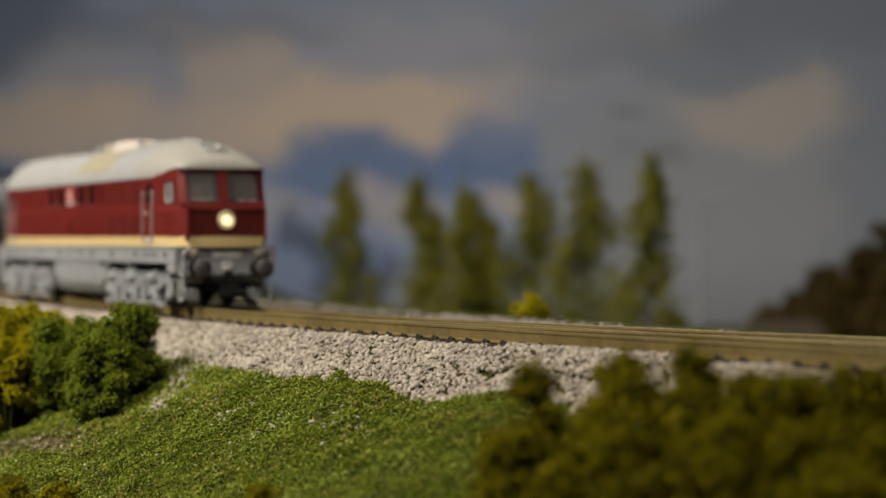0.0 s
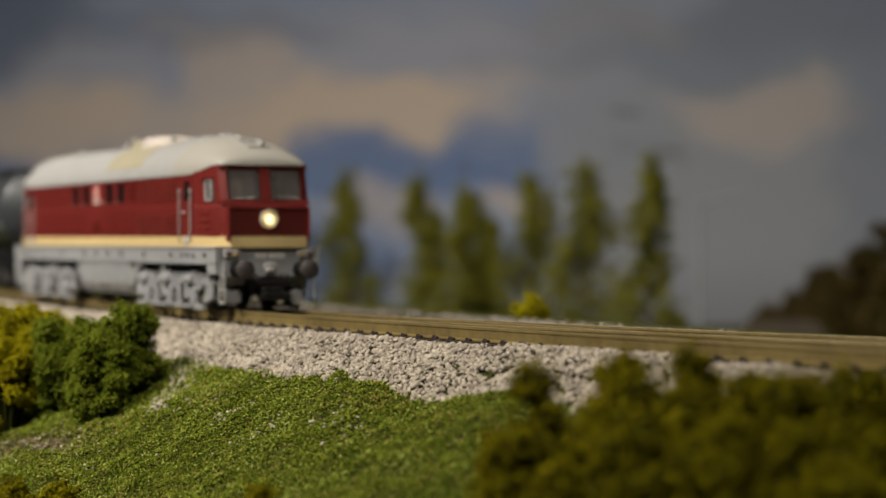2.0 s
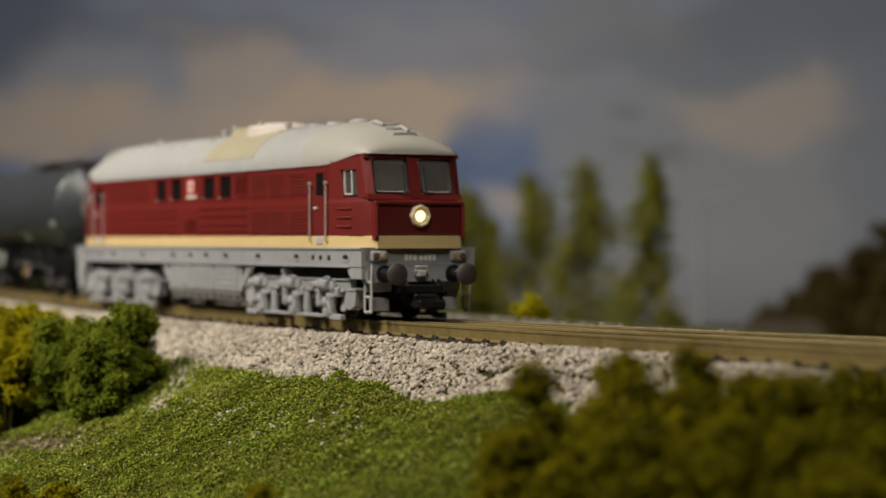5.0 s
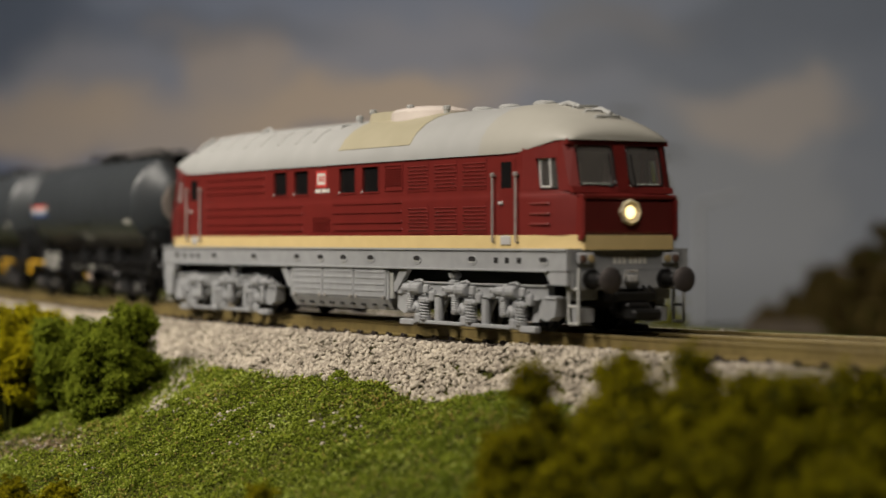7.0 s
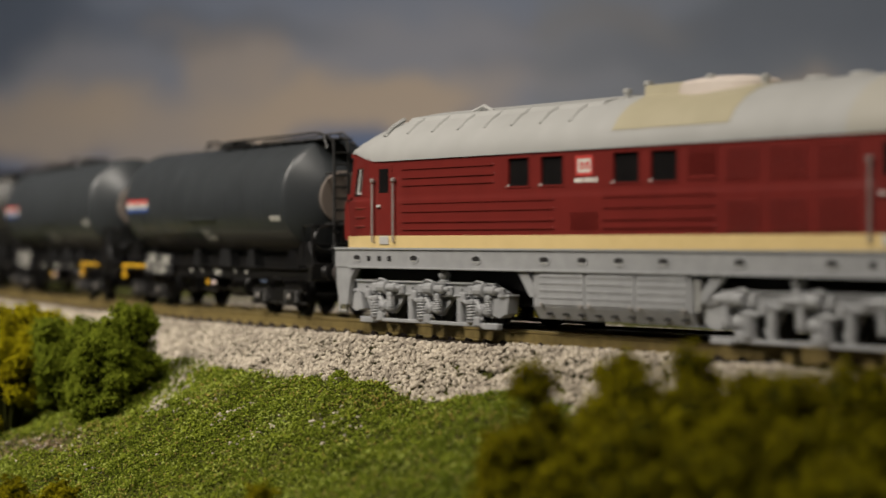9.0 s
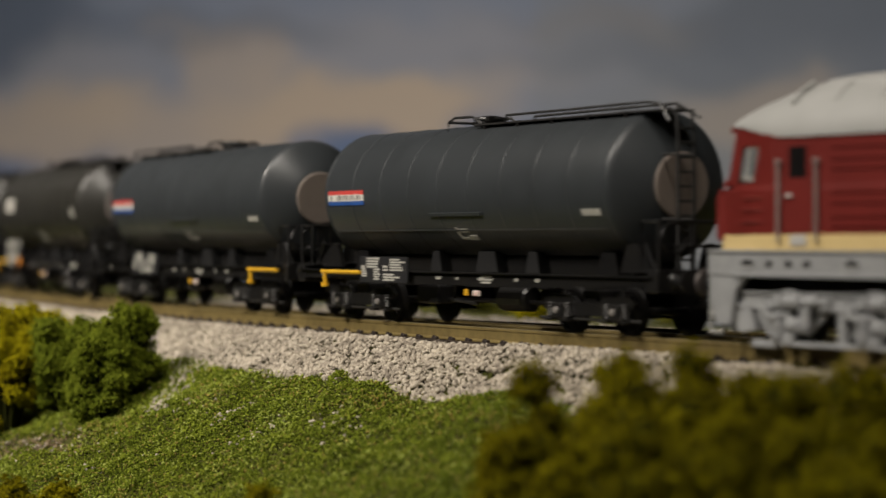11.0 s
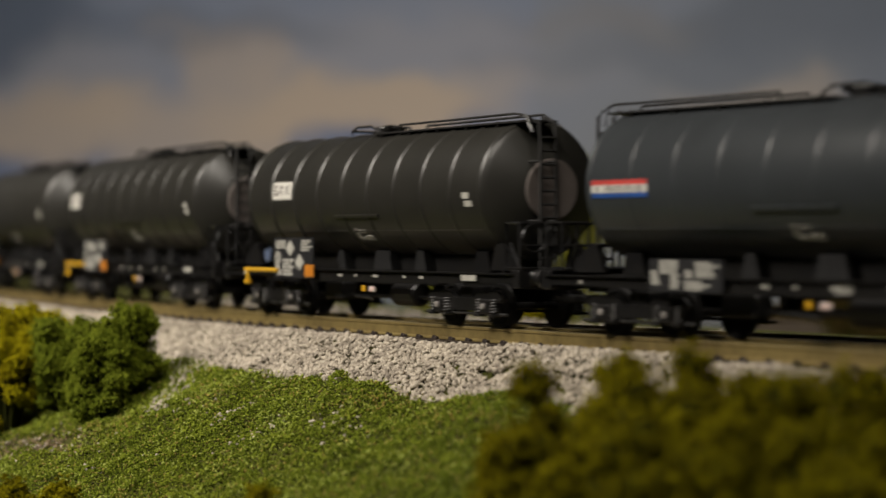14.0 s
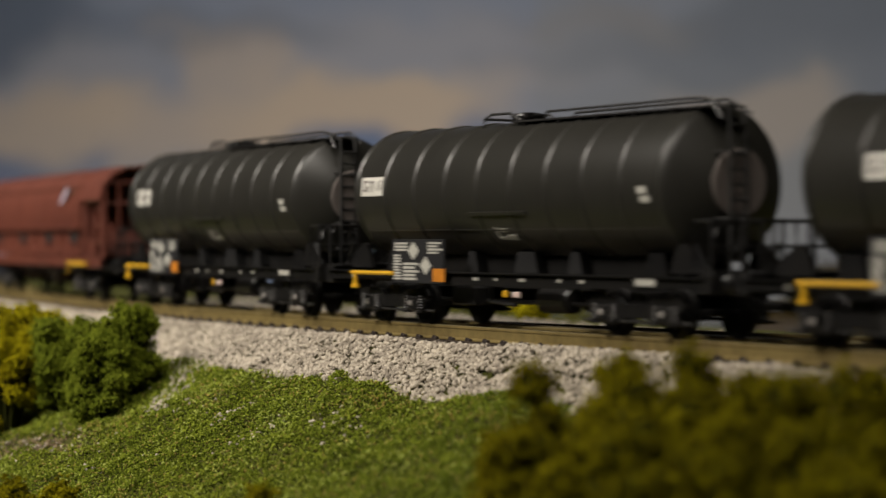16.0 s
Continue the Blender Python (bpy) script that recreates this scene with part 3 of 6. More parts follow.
def build_bushes():
    r = np.random.default_rng(21)
    def ground_at(s, y, dz=0.0):
        return along(s, y, height(s, y) + dz)
    def standing(material, px, top, d, rx, seed, label, n=20, r0=0.3, r1=0.5, grains=4200, size=0.046, deep=0.8, flat=0.45):
        p = sight((px - 784) / 3624, 0, d)
        a, b = track_place(p)
        tip = sight((px - 784) / 3624, (441 - top) / 3624, d).z
        foot = height(a, b)
        clump("bush", material, along(a, b, foot), blobs_in(r, n, rx, deep, tip - foot - r0 * 0.8, r0, r1, flat), grains, size, seed, label, group="foam bushes")
    standing(GREENBUSH, 218, 541, 49.0, 0.72, 31, "bright green crumbly foam bush beside the ballast", n=60, r0=0.14, r1=0.30, grains=9000, size=0.034, deep=0.8, flat=0.12)
    standing(GREENBUSH, 128, 549, 50.2, 0.85, 33, "green foam bush against the yellow-green one", n=60, r0=0.14, r1=0.32, grains=9000, size=0.034, deep=0.8, flat=0.2)
    standing(GREENBUSH, 172, 592, 48.2, 0.75, 34, "low green foam bush at the foot of the taller ones", n=44, r0=0.12, r1=0.26, grains=9000, size=0.034, deep=0.6, flat=0.3)
    standing(YELLOWBUSH, 84, 552, 51.4, 0.6, 35, "yellow-green foam bush between the taller ones", n=34, r0=0.14, r1=0.30, grains=6000, size=0.038, deep=0.6, flat=0.25)
    standing(YELLOWBUSH, 10, 585, 50.6, 0.8, 36, "low yellow-green foam bush on the bank", n=34, r0=0.14, r1=0.30, grains=6000, size=0.038, deep=0.6, flat=0.25)
    standing(YELLOWBUSH, 42, 528, 52.5, 1.15, 32, "yellow-green foam bush beside the green one", n=60, r0=0.16, r1=0.36, grains=6000, size=0.038, deep=0.9, flat=0.25)
    for i, (px, top, d, rx) in enumerate(((945, 655, 31.0, 0.30), (925, 735, 30.5, 0.35), (1090, 618, 30.5, 0.42), (1100, 655, 30.2, 0.62), (1220, 603, 30.0, 0.45), (1230, 645, 29.8, 0.62), (1320, 645, 29.5, 0.6), (1420, 645, 29.0, 0.7), (1520, 640, 28.5, 0.7), (1620, 640, 28.5, 0.8), (1000, 790, 28.5, 0.45), (1130, 730, 28.0, 0.7), (1290, 740, 27.5, 0.8), (1450, 745, 27.0, 0.8), (1590, 740, 27.0, 0.8))):
        standing(OLIVEBUSH, px, top, d, rx, 40 + i, "dark olive foam bush in front of the bank", n=30, r0=0.14, r1=0.36, grains=2800, size=0.048, deep=0.7)
    standing(OLIVEBUSH, 60, 822, 39.0, 0.6, 51, "small olive foam bush low on the bank", n=9, r0=0.2, r1=0.35)
    standing(OLIVEBUSH, 470, 858, 34.0, 0.6, 52, "small olive foam bush low on the bank", n=8, r0=0.15, r1=0.25)
    foot = sight((940 - 784) / 3624, (441 - 568) / 3624, 57)
    clump("bush", YELLOWBUSH, foot, blobs_in(r, 20, 0.55, 0.3, 0.62, 0.12, 0.22), 4000, 0.04, 53, "small yellow-green bush behind the tracks", group="foam bushes")


build_bushes()


def build_poplar(at, h, w, seed, lean=0.0, material=None):
    rng = np.random.default_rng(seed)
    tree = thing("poplar", "slim dark green poplar model tree behind the tracks", "tree", "poplar row", at=at)
    bm = B()
    n = 7
    loft(bm, [[(lean * z * z / h + r * math.cos(6.283 * k / 7), r * math.sin(6.283 * k / 7), z) for k in range(7)] for z, r in [(h * i / n, 0.13 * (1 - 0.85 * i / n)) for i in range(n + 1)]])
    tips = []
    for i in range(46):
        u = 0.06 + 0.92 * i / 46
        z = h * u
        a = rng.uniform(0, 6.283)
        q = w * min(1, u / 0.3) ** 0.5 * (1 - u) ** 0.5 * rng.uniform(0.15, 1.15)
        tip = (lean * z * z / h + q * math.cos(a), q * math.sin(a), z)
        rod(bm, [(lean * z * z / h, 0, z - 0.35), tip], 0.03, 4)
        tips.append((tip, w * (0.20 + 0.22 * (1 - u)) * rng.uniform(0.7, 1.2)))
    part("trunk", bm, BARK, tree)
    pts = []
    for (x, y, z), r in tips:
        d = rng.normal(size=(int(rng.uniform(25, 105)), 3)) * np.array((0.6, 0.6, 1.05)) * r
        pts.append(np.array((x, y, z)) + d)
    p = np.concatenate(pts)
    scatter("crown", tree, material or POPLAR, p, rng.uniform(0.09, 0.18, len(p)), seed, kind="", squash=0.6, shape="flake")
    return tree


def build_far_things():
    for i, (px, top, w, d) in enumerate(((0.618, 0.310, 1.7, 108), (0.748, 0.318, 2.1, 105), (0.822, 0.334, 1.7, 102), (0.862, 0.385, 1.2, 106), (0.943, 0.310, 2.0, 100), (1.040, 0.298, 2.1, 97), (1.148, 0.284, 1.75, 94))):
        foot = sight((px * 1000 - 784) / 3624, 0, d)
        foot.z = -5.6
        tip = sight((px * 1000 - 784) / 3624, (441 - top * 1000) / 3624, d)
        build_poplar(foot, tip.z + 5.6, w, 70 + i)
    r = np.random.default_rng(90)
    woods = ((1350, 535, 121, 0.9), (1400, 492, 120, 1.1), (1440, 462, 119, 1.1), (1480, 435, 118, 1.2), (1520, 412, 117, 1.2), (1560, 372, 116, 1.3), (1590, 320, 115, 1.3), (1640, 310, 115, 1.6))
    for i, (px, top, d, rx) in enumerate(woods):
        foot = sight((px - 784) / 3624, -0.045, d)
        tip = sight((px - 784) / 3624, (441 - top) / 3624, d)
        h = tip.z + 5.6
        clump("far_tree", FARTREE, (foot.x, foot.y, -5.6), blobs_in(r, 22, rx, 0.9, h - 0.5, 0.45, 0.8), 200, 0.16, 95 + i, "dark brown-green woodland tree in the distance", category="tree", group="far woodland")
    foot = sight((505 - 784) / 3624, -0.045, 116)
    clump("far_bush", POPLAR, (foot.x, foot.y, -5.6), blobs_in(r, 16, 1.3, 0.8, 3.0, 0.4, 0.7), 200, 0.16, 110, "low dark green bush in the distance", category="bush")
    foot = sight((575 - 784) / 3624, -0.03, 90)
    tagged(part("sand_heap", loft(B(), [[(foot.x + q * 2.2 * math.cos(a), foot.y + q * 2.2 * math.sin(a), z) for a in [6.283 * k / 24 for k in range(24)]] for q, z in ((1.0, -5.7), (0.85, -2.6), (0.6, -1.55), (0.2, -1.4), (0.02, -1.38))]), SAND, smooth=True), "pale sandy mound beyond the tracks", "mound")
    # street lamp, grey and far off
    foot = sight((1238 - 784) / 3624, -0.04, 125)
    top = sight((1238 - 784) / 3624, (441 - 362) / 3624, 125)
    lamp = thing("street_lamp", "thin grey street lamp in the distance", "street lamp", at=(foot.x, foot.y, -5.6))
    h = top.z + 5.6
    rod_bm = rod(B(), [(0, 0, 0), (0, 0, h * 0.5), (0, 0, h)], 0.16, 8)
    part("pole", rod_bm, GREYPOLE, lamp)
    part("arm", rod(B(), [(0, 0, h), tuple(RIGHT * 1.2 + Vector((0, 0, h + 0.35))), tuple(RIGHT * 2.4 + Vector((0, 0, h + 0.6)))], 0.13, 6), GREYPOLE, lamp)
    # low house with a red-brown wall by the woodland
    foot = sight((1375 - 784) / 3624, -0.04, 112)
    house = thing("house", "small brown model house with a low red wall far off", "house", at=(foot.x, foot.y, -5.6), turn=math.atan2(RIGHT.y, RIGHT.x))
    part("wall", box(B(), -1.9, 2.4, -0.8, 0.8, 0, 2.1, 0.03), HOUSEWALL, house)
    part("roof", prism(B(), [(-2.2, 2.1), (2.7, 2.1), (2.0, 3.0), (-1.4, 3.0)], -1.0, 1.0), HOUSEROOF, house)
    for x in (-1.0, 0.3, 1.5):
        part("window", box(B(), x, x + 0.5, -0.86, -0.80, 0.9, 1.6, 0.01), PANE, house)
    # a dark scratch on the printed sky
    mark = part("sky_mark", rod(B(), [tuple(sight((1082 - 784) / 3624, (441 - 196) / 3624, 170.0)), tuple(sight((1108 - 784) / 3624, (441 - 199) / 3624, 170.0)), tuple(sight((1136 - 784) / 3624, (441 - 201) / 3624, 169.8))], 0.22, 6), GREYPOLE)
    tagged(mark, "thin dark bird shape on the sky backdrop", "mark")


GREYPOLE = mat("pole_grey", (0.26, 0.27, 0.285), 0.6, scale=2)
HOUSEWALL = mat("house_wall", (0.11, 0.045, 0.032), 0.85, other=(0.07, 0.045, 0.03), scale=1)
HOUSEROOF = mat("house_roof", (0.06, 0.045, 0.03), 0.85, scale=1)
build_far_things()


# ---- locomotive ----
WHEELS = []  # wheelsets with their place on the parent and radius


def wheelset(parent, x, r, z=None):
    bm = B()
    for y in (-0.72, 0.72):
        q = 1 if y > 0 else -1
        turned(bm, [(y - 0.07 * q, r * 0.2), (y - 0.07 * q, r + 0.03), (y - 0.04 * q, r + 0.03), (y - 0.03 * q, r), (y + 0.07 * q, r - 0.005), (y + 0.07 * q, r * 0.84), (y + 0.03 * q, r * 0.8), (y + 0.03 * q, r * 0.3), (y + 0.09 * q, r * 0.28), (y + 0.09 * q, r * 0.1)], "y", seg=20)
    turned(bm, [(-0.8, 0.08), (0.8, 0.08)], "y", seg=10)
    for i in range(4):  # spoke ribs show the turning
        a = i * math.pi / 2
        for y in (-0.755, 0.755):
            rod(bm, [(0.1 * math.cos(a), y, 0.1 * math.sin(a)), (r * 0.8 * math.cos(a), y, r * 0.8 * math.sin(a))], 0.04, 4)
    ob = part("wheelset", bm, BLACK, parent, "dark wheel pair", at=(x, 0, r if z is None else z))
    WHEELS.append((ob, x, r, z))
    return ob


def spring(bm, x, y, z0, z1, r, turns=5, wire=0.025):
    pts = [(x + r * math.cos(a), y + r * math.sin(a), z0 + (z1 - z0) * a / (turns * 6.283)) for a in [turns * 6.283 * i / (turns * 10) for i in range(turns * 10 + 1)]]
    return rod(bm, pts, wire, 5)


def loco_bogie(loco, cx, face):
    """A three-axle bogie with cast side frames; face 1 looks forward."""
    bogie = part("bogie", box(B(), -2.9, 2.9, -0.6, 0.6, 0.45, 0.85, 0.04), BLACK, loco, "dark bogie core between grey side frames", at=(cx, 0, 0))
    for sy in (-1, 1):
        y = 1.20 * sy
        yo = y + 0.12 * sy
        ys = sorted((y - 0.08 * sy, y + 0.07 * sy))
        f = B()
        prism(f, [(-2.75, 0.70), (-2.75, 0.92), (2.45, 0.92), (2.95, 0.74), (2.95, 0.62), (2.75, 0.66), (-2.5, 0.66)], *ys)
        box(f, -2.75, 2.6, *sorted((y, y + 0.12 * sy)), 0.895, 0.94, 0.01)
        box(f, -2.45, 2.8, *sorted((y, y + 0.10 * sy)), 0.63, 0.675, 0.01)
        part("side_frame", f, GREY, bogie, smooth=False)
        for ax in (-1.85, 0.0, 1.85):
            w = B()  # axle guide with its slanting web, set back behind the springs
            prism(w, [(ax + 0.12, 0.66), (ax + 1.02, 0.66), (ax + 0.52, 0.22), (ax + 0.30, 0.22)], *sorted((y - 0.09 * sy, y - 0.01 * sy)))
            prism(w, [(ax - 0.75, 0.66), (ax - 0.28, 0.66), (ax - 0.20, 0.20), (ax - 0.42, 0.20)], *sorted((y - 0.09 * sy, y - 0.02 * sy)))
            rod(w, [(ax + 0.14, yo, 0.58), (ax + 0.36, yo, 0.36), (ax + 0.30, yo, 0.20)], 0.055, 6)
            part("axle_guide", w, GREY, bogie)
            a = B()
            box(a, ax + 0.08, ax + 0.46, *sorted((y - 0.02 * sy, yo + 0.03 * sy)), 0.27, 0.52, 0.05)
            turned(a, [(yo - 0.05 * sy, 0.12), (yo + 0.06 * sy, 0.12), (yo + 0.09 * sy, 0.07)], "y", (ax + 0.27, 0, 0.38), seg=10)
            turned(a, [(yo + 0.08 * sy, 0.045), (yo + 0.12 * sy, 0.045), (yo + 0.125 * sy, 0.01)], "y", (ax + 0.27, 0, 0.38), seg=8)
            part("axle_box", a, GREY, bogie)
            d = B()  # brake cylinder with flange, neck and piston rod
            zc = 0.79
            turned(d, [(ax + 0.12, 0.09), (ax + 0.14, 0.125), (ax + 0.40, 0.125), (ax + 0.42, 0.155), (ax + 0.48, 0.155), (ax + 0.50, 0.09), (ax + 0.62, 0.08), (ax + 0.66, 0.105), (ax + 0.82, 0.10), (ax + 0.84, 0.05), (ax + 1.02, 0.05)], "x", (0, yo, zc), seg=12)
            box(d, ax + 0.94, ax + 1.10, *sorted((yo - 0.06 * sy, yo + 0.05 * sy)), 0.64, 0.86, 0.03)
            box(d, ax - 0.16, ax + 0.02, *sorted((yo - 0.08 * sy, yo + 0.05 * sy)), 0.68, 0.88, 0.03)
            rod(d, [(ax + 0.05, yo, 0.93), (ax + 0.15, yo, 0.97), (ax + 0.40, yo, 0.93)], 0.035, 5)
            part("brake_cylinder", d, GREY, bogie)
            k = B()
            box(k, ax - 0.42, ax - 0.24, *sorted((y - 0.02 * sy, yo + 0.06 * sy)), 0.52, 0.74, 0.03)
            rod(k, [(ax - 0.33, yo, 0.60), (ax - 0.20, yo + 0.03 * sy, 0.52), (ax - 0.04, yo, 0.58)], 0.045, 6)
            for dx in (-0.35, 1.02):
                turned(k, [(yo + 0.02 * sy, 0.035), (yo + 0.075 * sy, 0.035), (yo + 0.08 * sy, 0.005)], "y", (ax + dx, 0, 0.80), seg=6)
            part("bracket", k, GREY, bogie)
            for dx, r, z0, z1 in ((-0.02, 0.115, 0.16, 0.53), (0.58, 0.085, 0.34, 0.62)):
                part("spring", spring(B(), ax + dx, yo, z0, z1, r, 6, 0.024), GREY, bogie)
                q = B()
                turned(q, [(z0 - 0.07, 0.07), (z0 - 0.02, r + 0.02), (z0 + 0.01, r + 0.02)], "z", (ax + dx, yo, 0), seg=10)
                turned(q, [(z1 - 0.02, r + 0.02), (z1 + 0.04, r + 0.02), (z1 + 0.08, 0.05)], "z", (ax + dx, yo, 0), seg=10)
                part("spring_seat", q, GREY, bogie)
        for x in (-0.50, 1.35):
            h = B()
            turned(h, [(0.10, 0.10), (0.62, 0.10), (0.66, 0.13)], "z", (x, yo - 0.06 * sy, 0), seg=10)
            part("brake_hanger", h, GREY, bogie)
        l = B()
        box(l, -2.35, 2.75, *sorted((yo - 0.06 * sy, yo + 0.05 * sy)), 0.04, 0.12, 0.015)
        for x0 in (-2.45, 2.25):
            box(l, x0, x0 + 0.55, *sorted((yo - 0.08 * sy, yo + 0.07 * sy)), 0.0, 0.13, 0.02)
        for ax in (-1.85, 0.0, 1.85):
            box(l, ax + 0.10, ax + 0.32, *sorted((yo - 0.04 * sy, yo + 0.08 * sy)), 0.05, 0.26, 0.03)
        part("brake_rod", l, GREY, bogie)
        for ex in (-1, 1):
            e = B()
            prism(e, [(ex * 2.55, 0.62), (ex * 2.75, 0.74), (ex * 3.08, 0.70), (ex * 3.02, 0.34), (ex * 2.75, 0.24), (ex * 2.45, 0.30)], *sorted((y - 0.16 * sy, y + 0.10 * sy)))
            box(e, min(ex * 2.70, ex * 3.10), max(ex * 2.70, ex * 3.10), *sorted((y - 0.17 * sy, y + 0.13 * sy)), 0.66, 0.72, 0.02)
            part("sand_box", e, GREY, bogie)
    for x in (-1.85, 0.0, 1.85) if face < 0 else ():
        wheelset(bogie, x, 0.525)
    for y in (-1.25, 1.25):
        part("damper", turned(B(), [(0.90, 0.14), (0.96, 0.14), (0.99, 0.09), (1.06, 0.14), (1.13, 0.14), (1.15, 0.08), (1.24, 0.12)], "z", (0.72, y, 0), seg=10), GREY, bogie)
    if face > 0:  # the leading bogie is the mirror image of the trailing one
        for ob in bogie.children:
            ob.data.transform(Matrix.Diagonal((-1, 1, 1, 1)))
            ob.data.flip_normals()
        for x in (-1.85, 0.0, 1.85):
            wheelset(bogie, x, 0.525)
    return bogie


def frame_ring(x0, x1, z0, z1, y0, y1, w):
    """A rectangular window frame standing on a side wall."""
    bm = B()
    box(bm, x0 - w, x1 + w, y0, y1, z0 - w, z0, 0)
    box(bm, x0 - w, x1 + w, y0, y1, z1, z1 + w, 0)
    box(bm, x0 - w, x0, y0, y1, z0, z1, 0)
    box(bm, x1, x1 + w, y0, y1, z0, z1, 0)
    return bm


def build_loco():
    loco = thing("locomotive", "dark red six-axle diesel locomotive model with cream stripe and grey roof", "locomotive")
    # plan outlines by height: side flat to the cab, tapering to a narrow end
    def tail(x):
        return -x + (0.2 if x > 7 else 0)
    def ring(z, nose, w_mid, w_end, cab=8.15):
        half = [(0, w_mid), (3, w_mid), (6, w_mid), (cab, w_mid), (nose - 0.22, w_end + 0.03), (nose, w_end - 0.12), (nose + 0.06, w_end * 0.5), (nose + 0.08, 0)]
        right = half
        full = [(x, y) for x, y in right] + [(x, -y) for x, y in reversed(right[:-1])] + [(tail(x), -y) for x, y in right[1:]] + [(tail(x), y) for x, y in reversed(right[1:-1])]
        return [(x, y, z) for x, y in full]
    body = part("body", loft(B(), [ring(1.90, 9.52, 1.46, 1.21), ring(2.60, 9.56, 1.47, 1.22), ring(2.68, 9.54, 1.47, 1.22), ring(2.70, 9.43, 1.465, 1.21), ring(2.78, 9.40, 1.465, 1.21)]), RED, loco, smooth=True)
    part("stripe", loft(B(), [ring(1.625, 9.64, 1.462, 1.162), ring(1.63, 9.66, 1.472, 1.172), ring(1.905, 9.66, 1.472, 1.172), ring(1.91, 9.64, 1.462, 1.162)]), CREAM, loco, "cream waist stripe", smooth=True)
    # the engine room's upper walls, and the cab posts, leave the windows open
    def wall(sy):
        bm = B()
        y0, y1 = sorted((1.465 * sy, 1.40 * sy))
        cuts = [-7.95]
        for a, b in SIDE_WINDOWS:
            cuts += [a, b]
        cuts.append(8.15)
        for a, b in zip(cuts[::2], cuts[1::2]):
            box(bm, a, b, y0, y1, 2.78, 3.56)
        for a, b in SIDE_WINDOWS:
            box(bm, a, b, y0, y1, 2.78, 2.88)
            box(bm, a, b, y0, y1, 3.43, 3.56)
        part("side_wall", bm, RED, loco)
        for a, b in SIDE_WINDOWS:
            win = part("window", box(B(), a, b, min(1.41 * sy, 1.425 * sy), max(1.41 * sy, 1.425 * sy), 2.88, 3.43), PANE, loco, "dark window pane")
            y2, y3 = sorted((1.463 * sy, 1.482 * sy))
            part("window_frame", frame_ring(a, b, 2.88, 3.43, y2, y3, 0.035), RED, win)
            part("catch", box(B(), a - 0.06, a + 0.03, y2, y3 + 0.012 if sy > 0 else y3, 2.85, 2.92, 0.015), CHROME, win, "bright catch")
    for sy in (-1, 1):
        wall(sy)
    for sx in (1, -1):
        def X(v):
            return v if sx > 0 else tail(v)
        part("cab_back", box(B(), min(X(8.1), X(8.15)), max(X(8.1), X(8.15)), -1.42, 1.42, 2.7, 3.7), CABIN, loco, "grey cab back wall")
        # front: corner posts, middle post, header, sill
        for sy in (-1, 1):
            fr = B()
            loft(fr, [[(X(9.38), 1.20 * sy, 2.76), (X(9.48), 1.02 * sy, 2.76), (X(9.32), 1.00 * sy, 2.76), (X(9.10), 1.26 * sy, 2.76)],
                      [(X(9.14), 1.22 * sy, 3.75), (X(9.27), 1.04 * sy, 3.75), (X(9.10), 1.00 * sy, 3.75), (X(8.90), 1.24 * sy, 3.75)]])
            part("corner_post", fr, RED, loco)
            rear = B()
            loft(rear, [[(X(8.15), 1.465 * sy, 2.78), (X(8.62), 1.37 * sy, 2.78), (X(8.60), 1.32 * sy, 2.78), (X(8.15), 1.40 * sy, 2.78)],
                        [(X(8.15), 1.465 * sy, 3.60), (X(8.42), 1.40 * sy, 3.66), (X(8.42), 1.34 * sy, 3.66), (X(8.15), 1.40 * sy, 3.60)]])
            part("door_post", rear, RED, loco)
            pane = B()
            pts = [(X(8.50), 1.345 * sy, 2.81), (X(9.14), 1.225 * sy, 2.81), (X(8.98), 1.21 * sy, 3.46), (X(8.44), 1.325 * sy, 3.43)]
            loft(pane, [pts, [(x, y - 0.02 * sy, z) for x, y, z in pts]])
            sw = part("side_window", pane, SIDEGLASS, loco, "clear cab side window")
            sw.visible_shadow = False
            seal = B()
            for i in range(4):
                rod(seal, [pts[i], pts[(i + 1) % 4]], 0.022, 5)
            part("seal", seal, BLACK, sw, "black rubber seal")
            sf = B()
            slide = [(X(8.60), 1.335 * sy, 2.84), (X(8.88), 1.285 * sy, 2.84), (X(8.80), 1.265 * sy, 3.40), (X(8.54), 1.315 * sy, 3.39)]
            for i in range(4):
                rod(sf, [slide[i], slide[(i + 1) % 4]], 0.024, 5)
            part("window_frame", sf, CHROME, sw, "bright sliding window frame")
            # windscreen
            q = [Vector(p) for p in ((X(9.46), 0.15 * sy, 2.85), (X(9.415), 1.02 * sy, 2.85), (X(9.25), 1.01 * sy, 3.645), (X(9.29), 0.15 * sy, 3.645))]
            g = []
            for u, v, a0 in ((0.86, 0.86, 0), (0.14, 0.86, 90), (0.14, 0.14, 180), (0.86, 0.14, 270)):
                for a in (0, 30, 60, 90):
                    cu, cv = u + 0.12 * math.cos(radians(a0 + a)), v + 0.12 * math.sin(radians(a0 + a))
                    g.append(tuple((q[0] * (1 - cu) + q[1] * cu) * (1 - cv) + (q[3] * (1 - cu) + q[2] * cu) * cv))
            sc = part("windscreen", loft(B(), [g, [(x - 0.02 * sx, y, z) for x, y, z in g]]), GLASS, loco, "clear windscreen with rounded corners")
            sc.visible_shadow = False
            rb = B()
            for i in range(len(g)):
                rod(rb, [g[i], g[(i + 1) % len(g)]], 0.024, 5)
            part("rubber", rb, BLACK, sc, "black rubber seal")
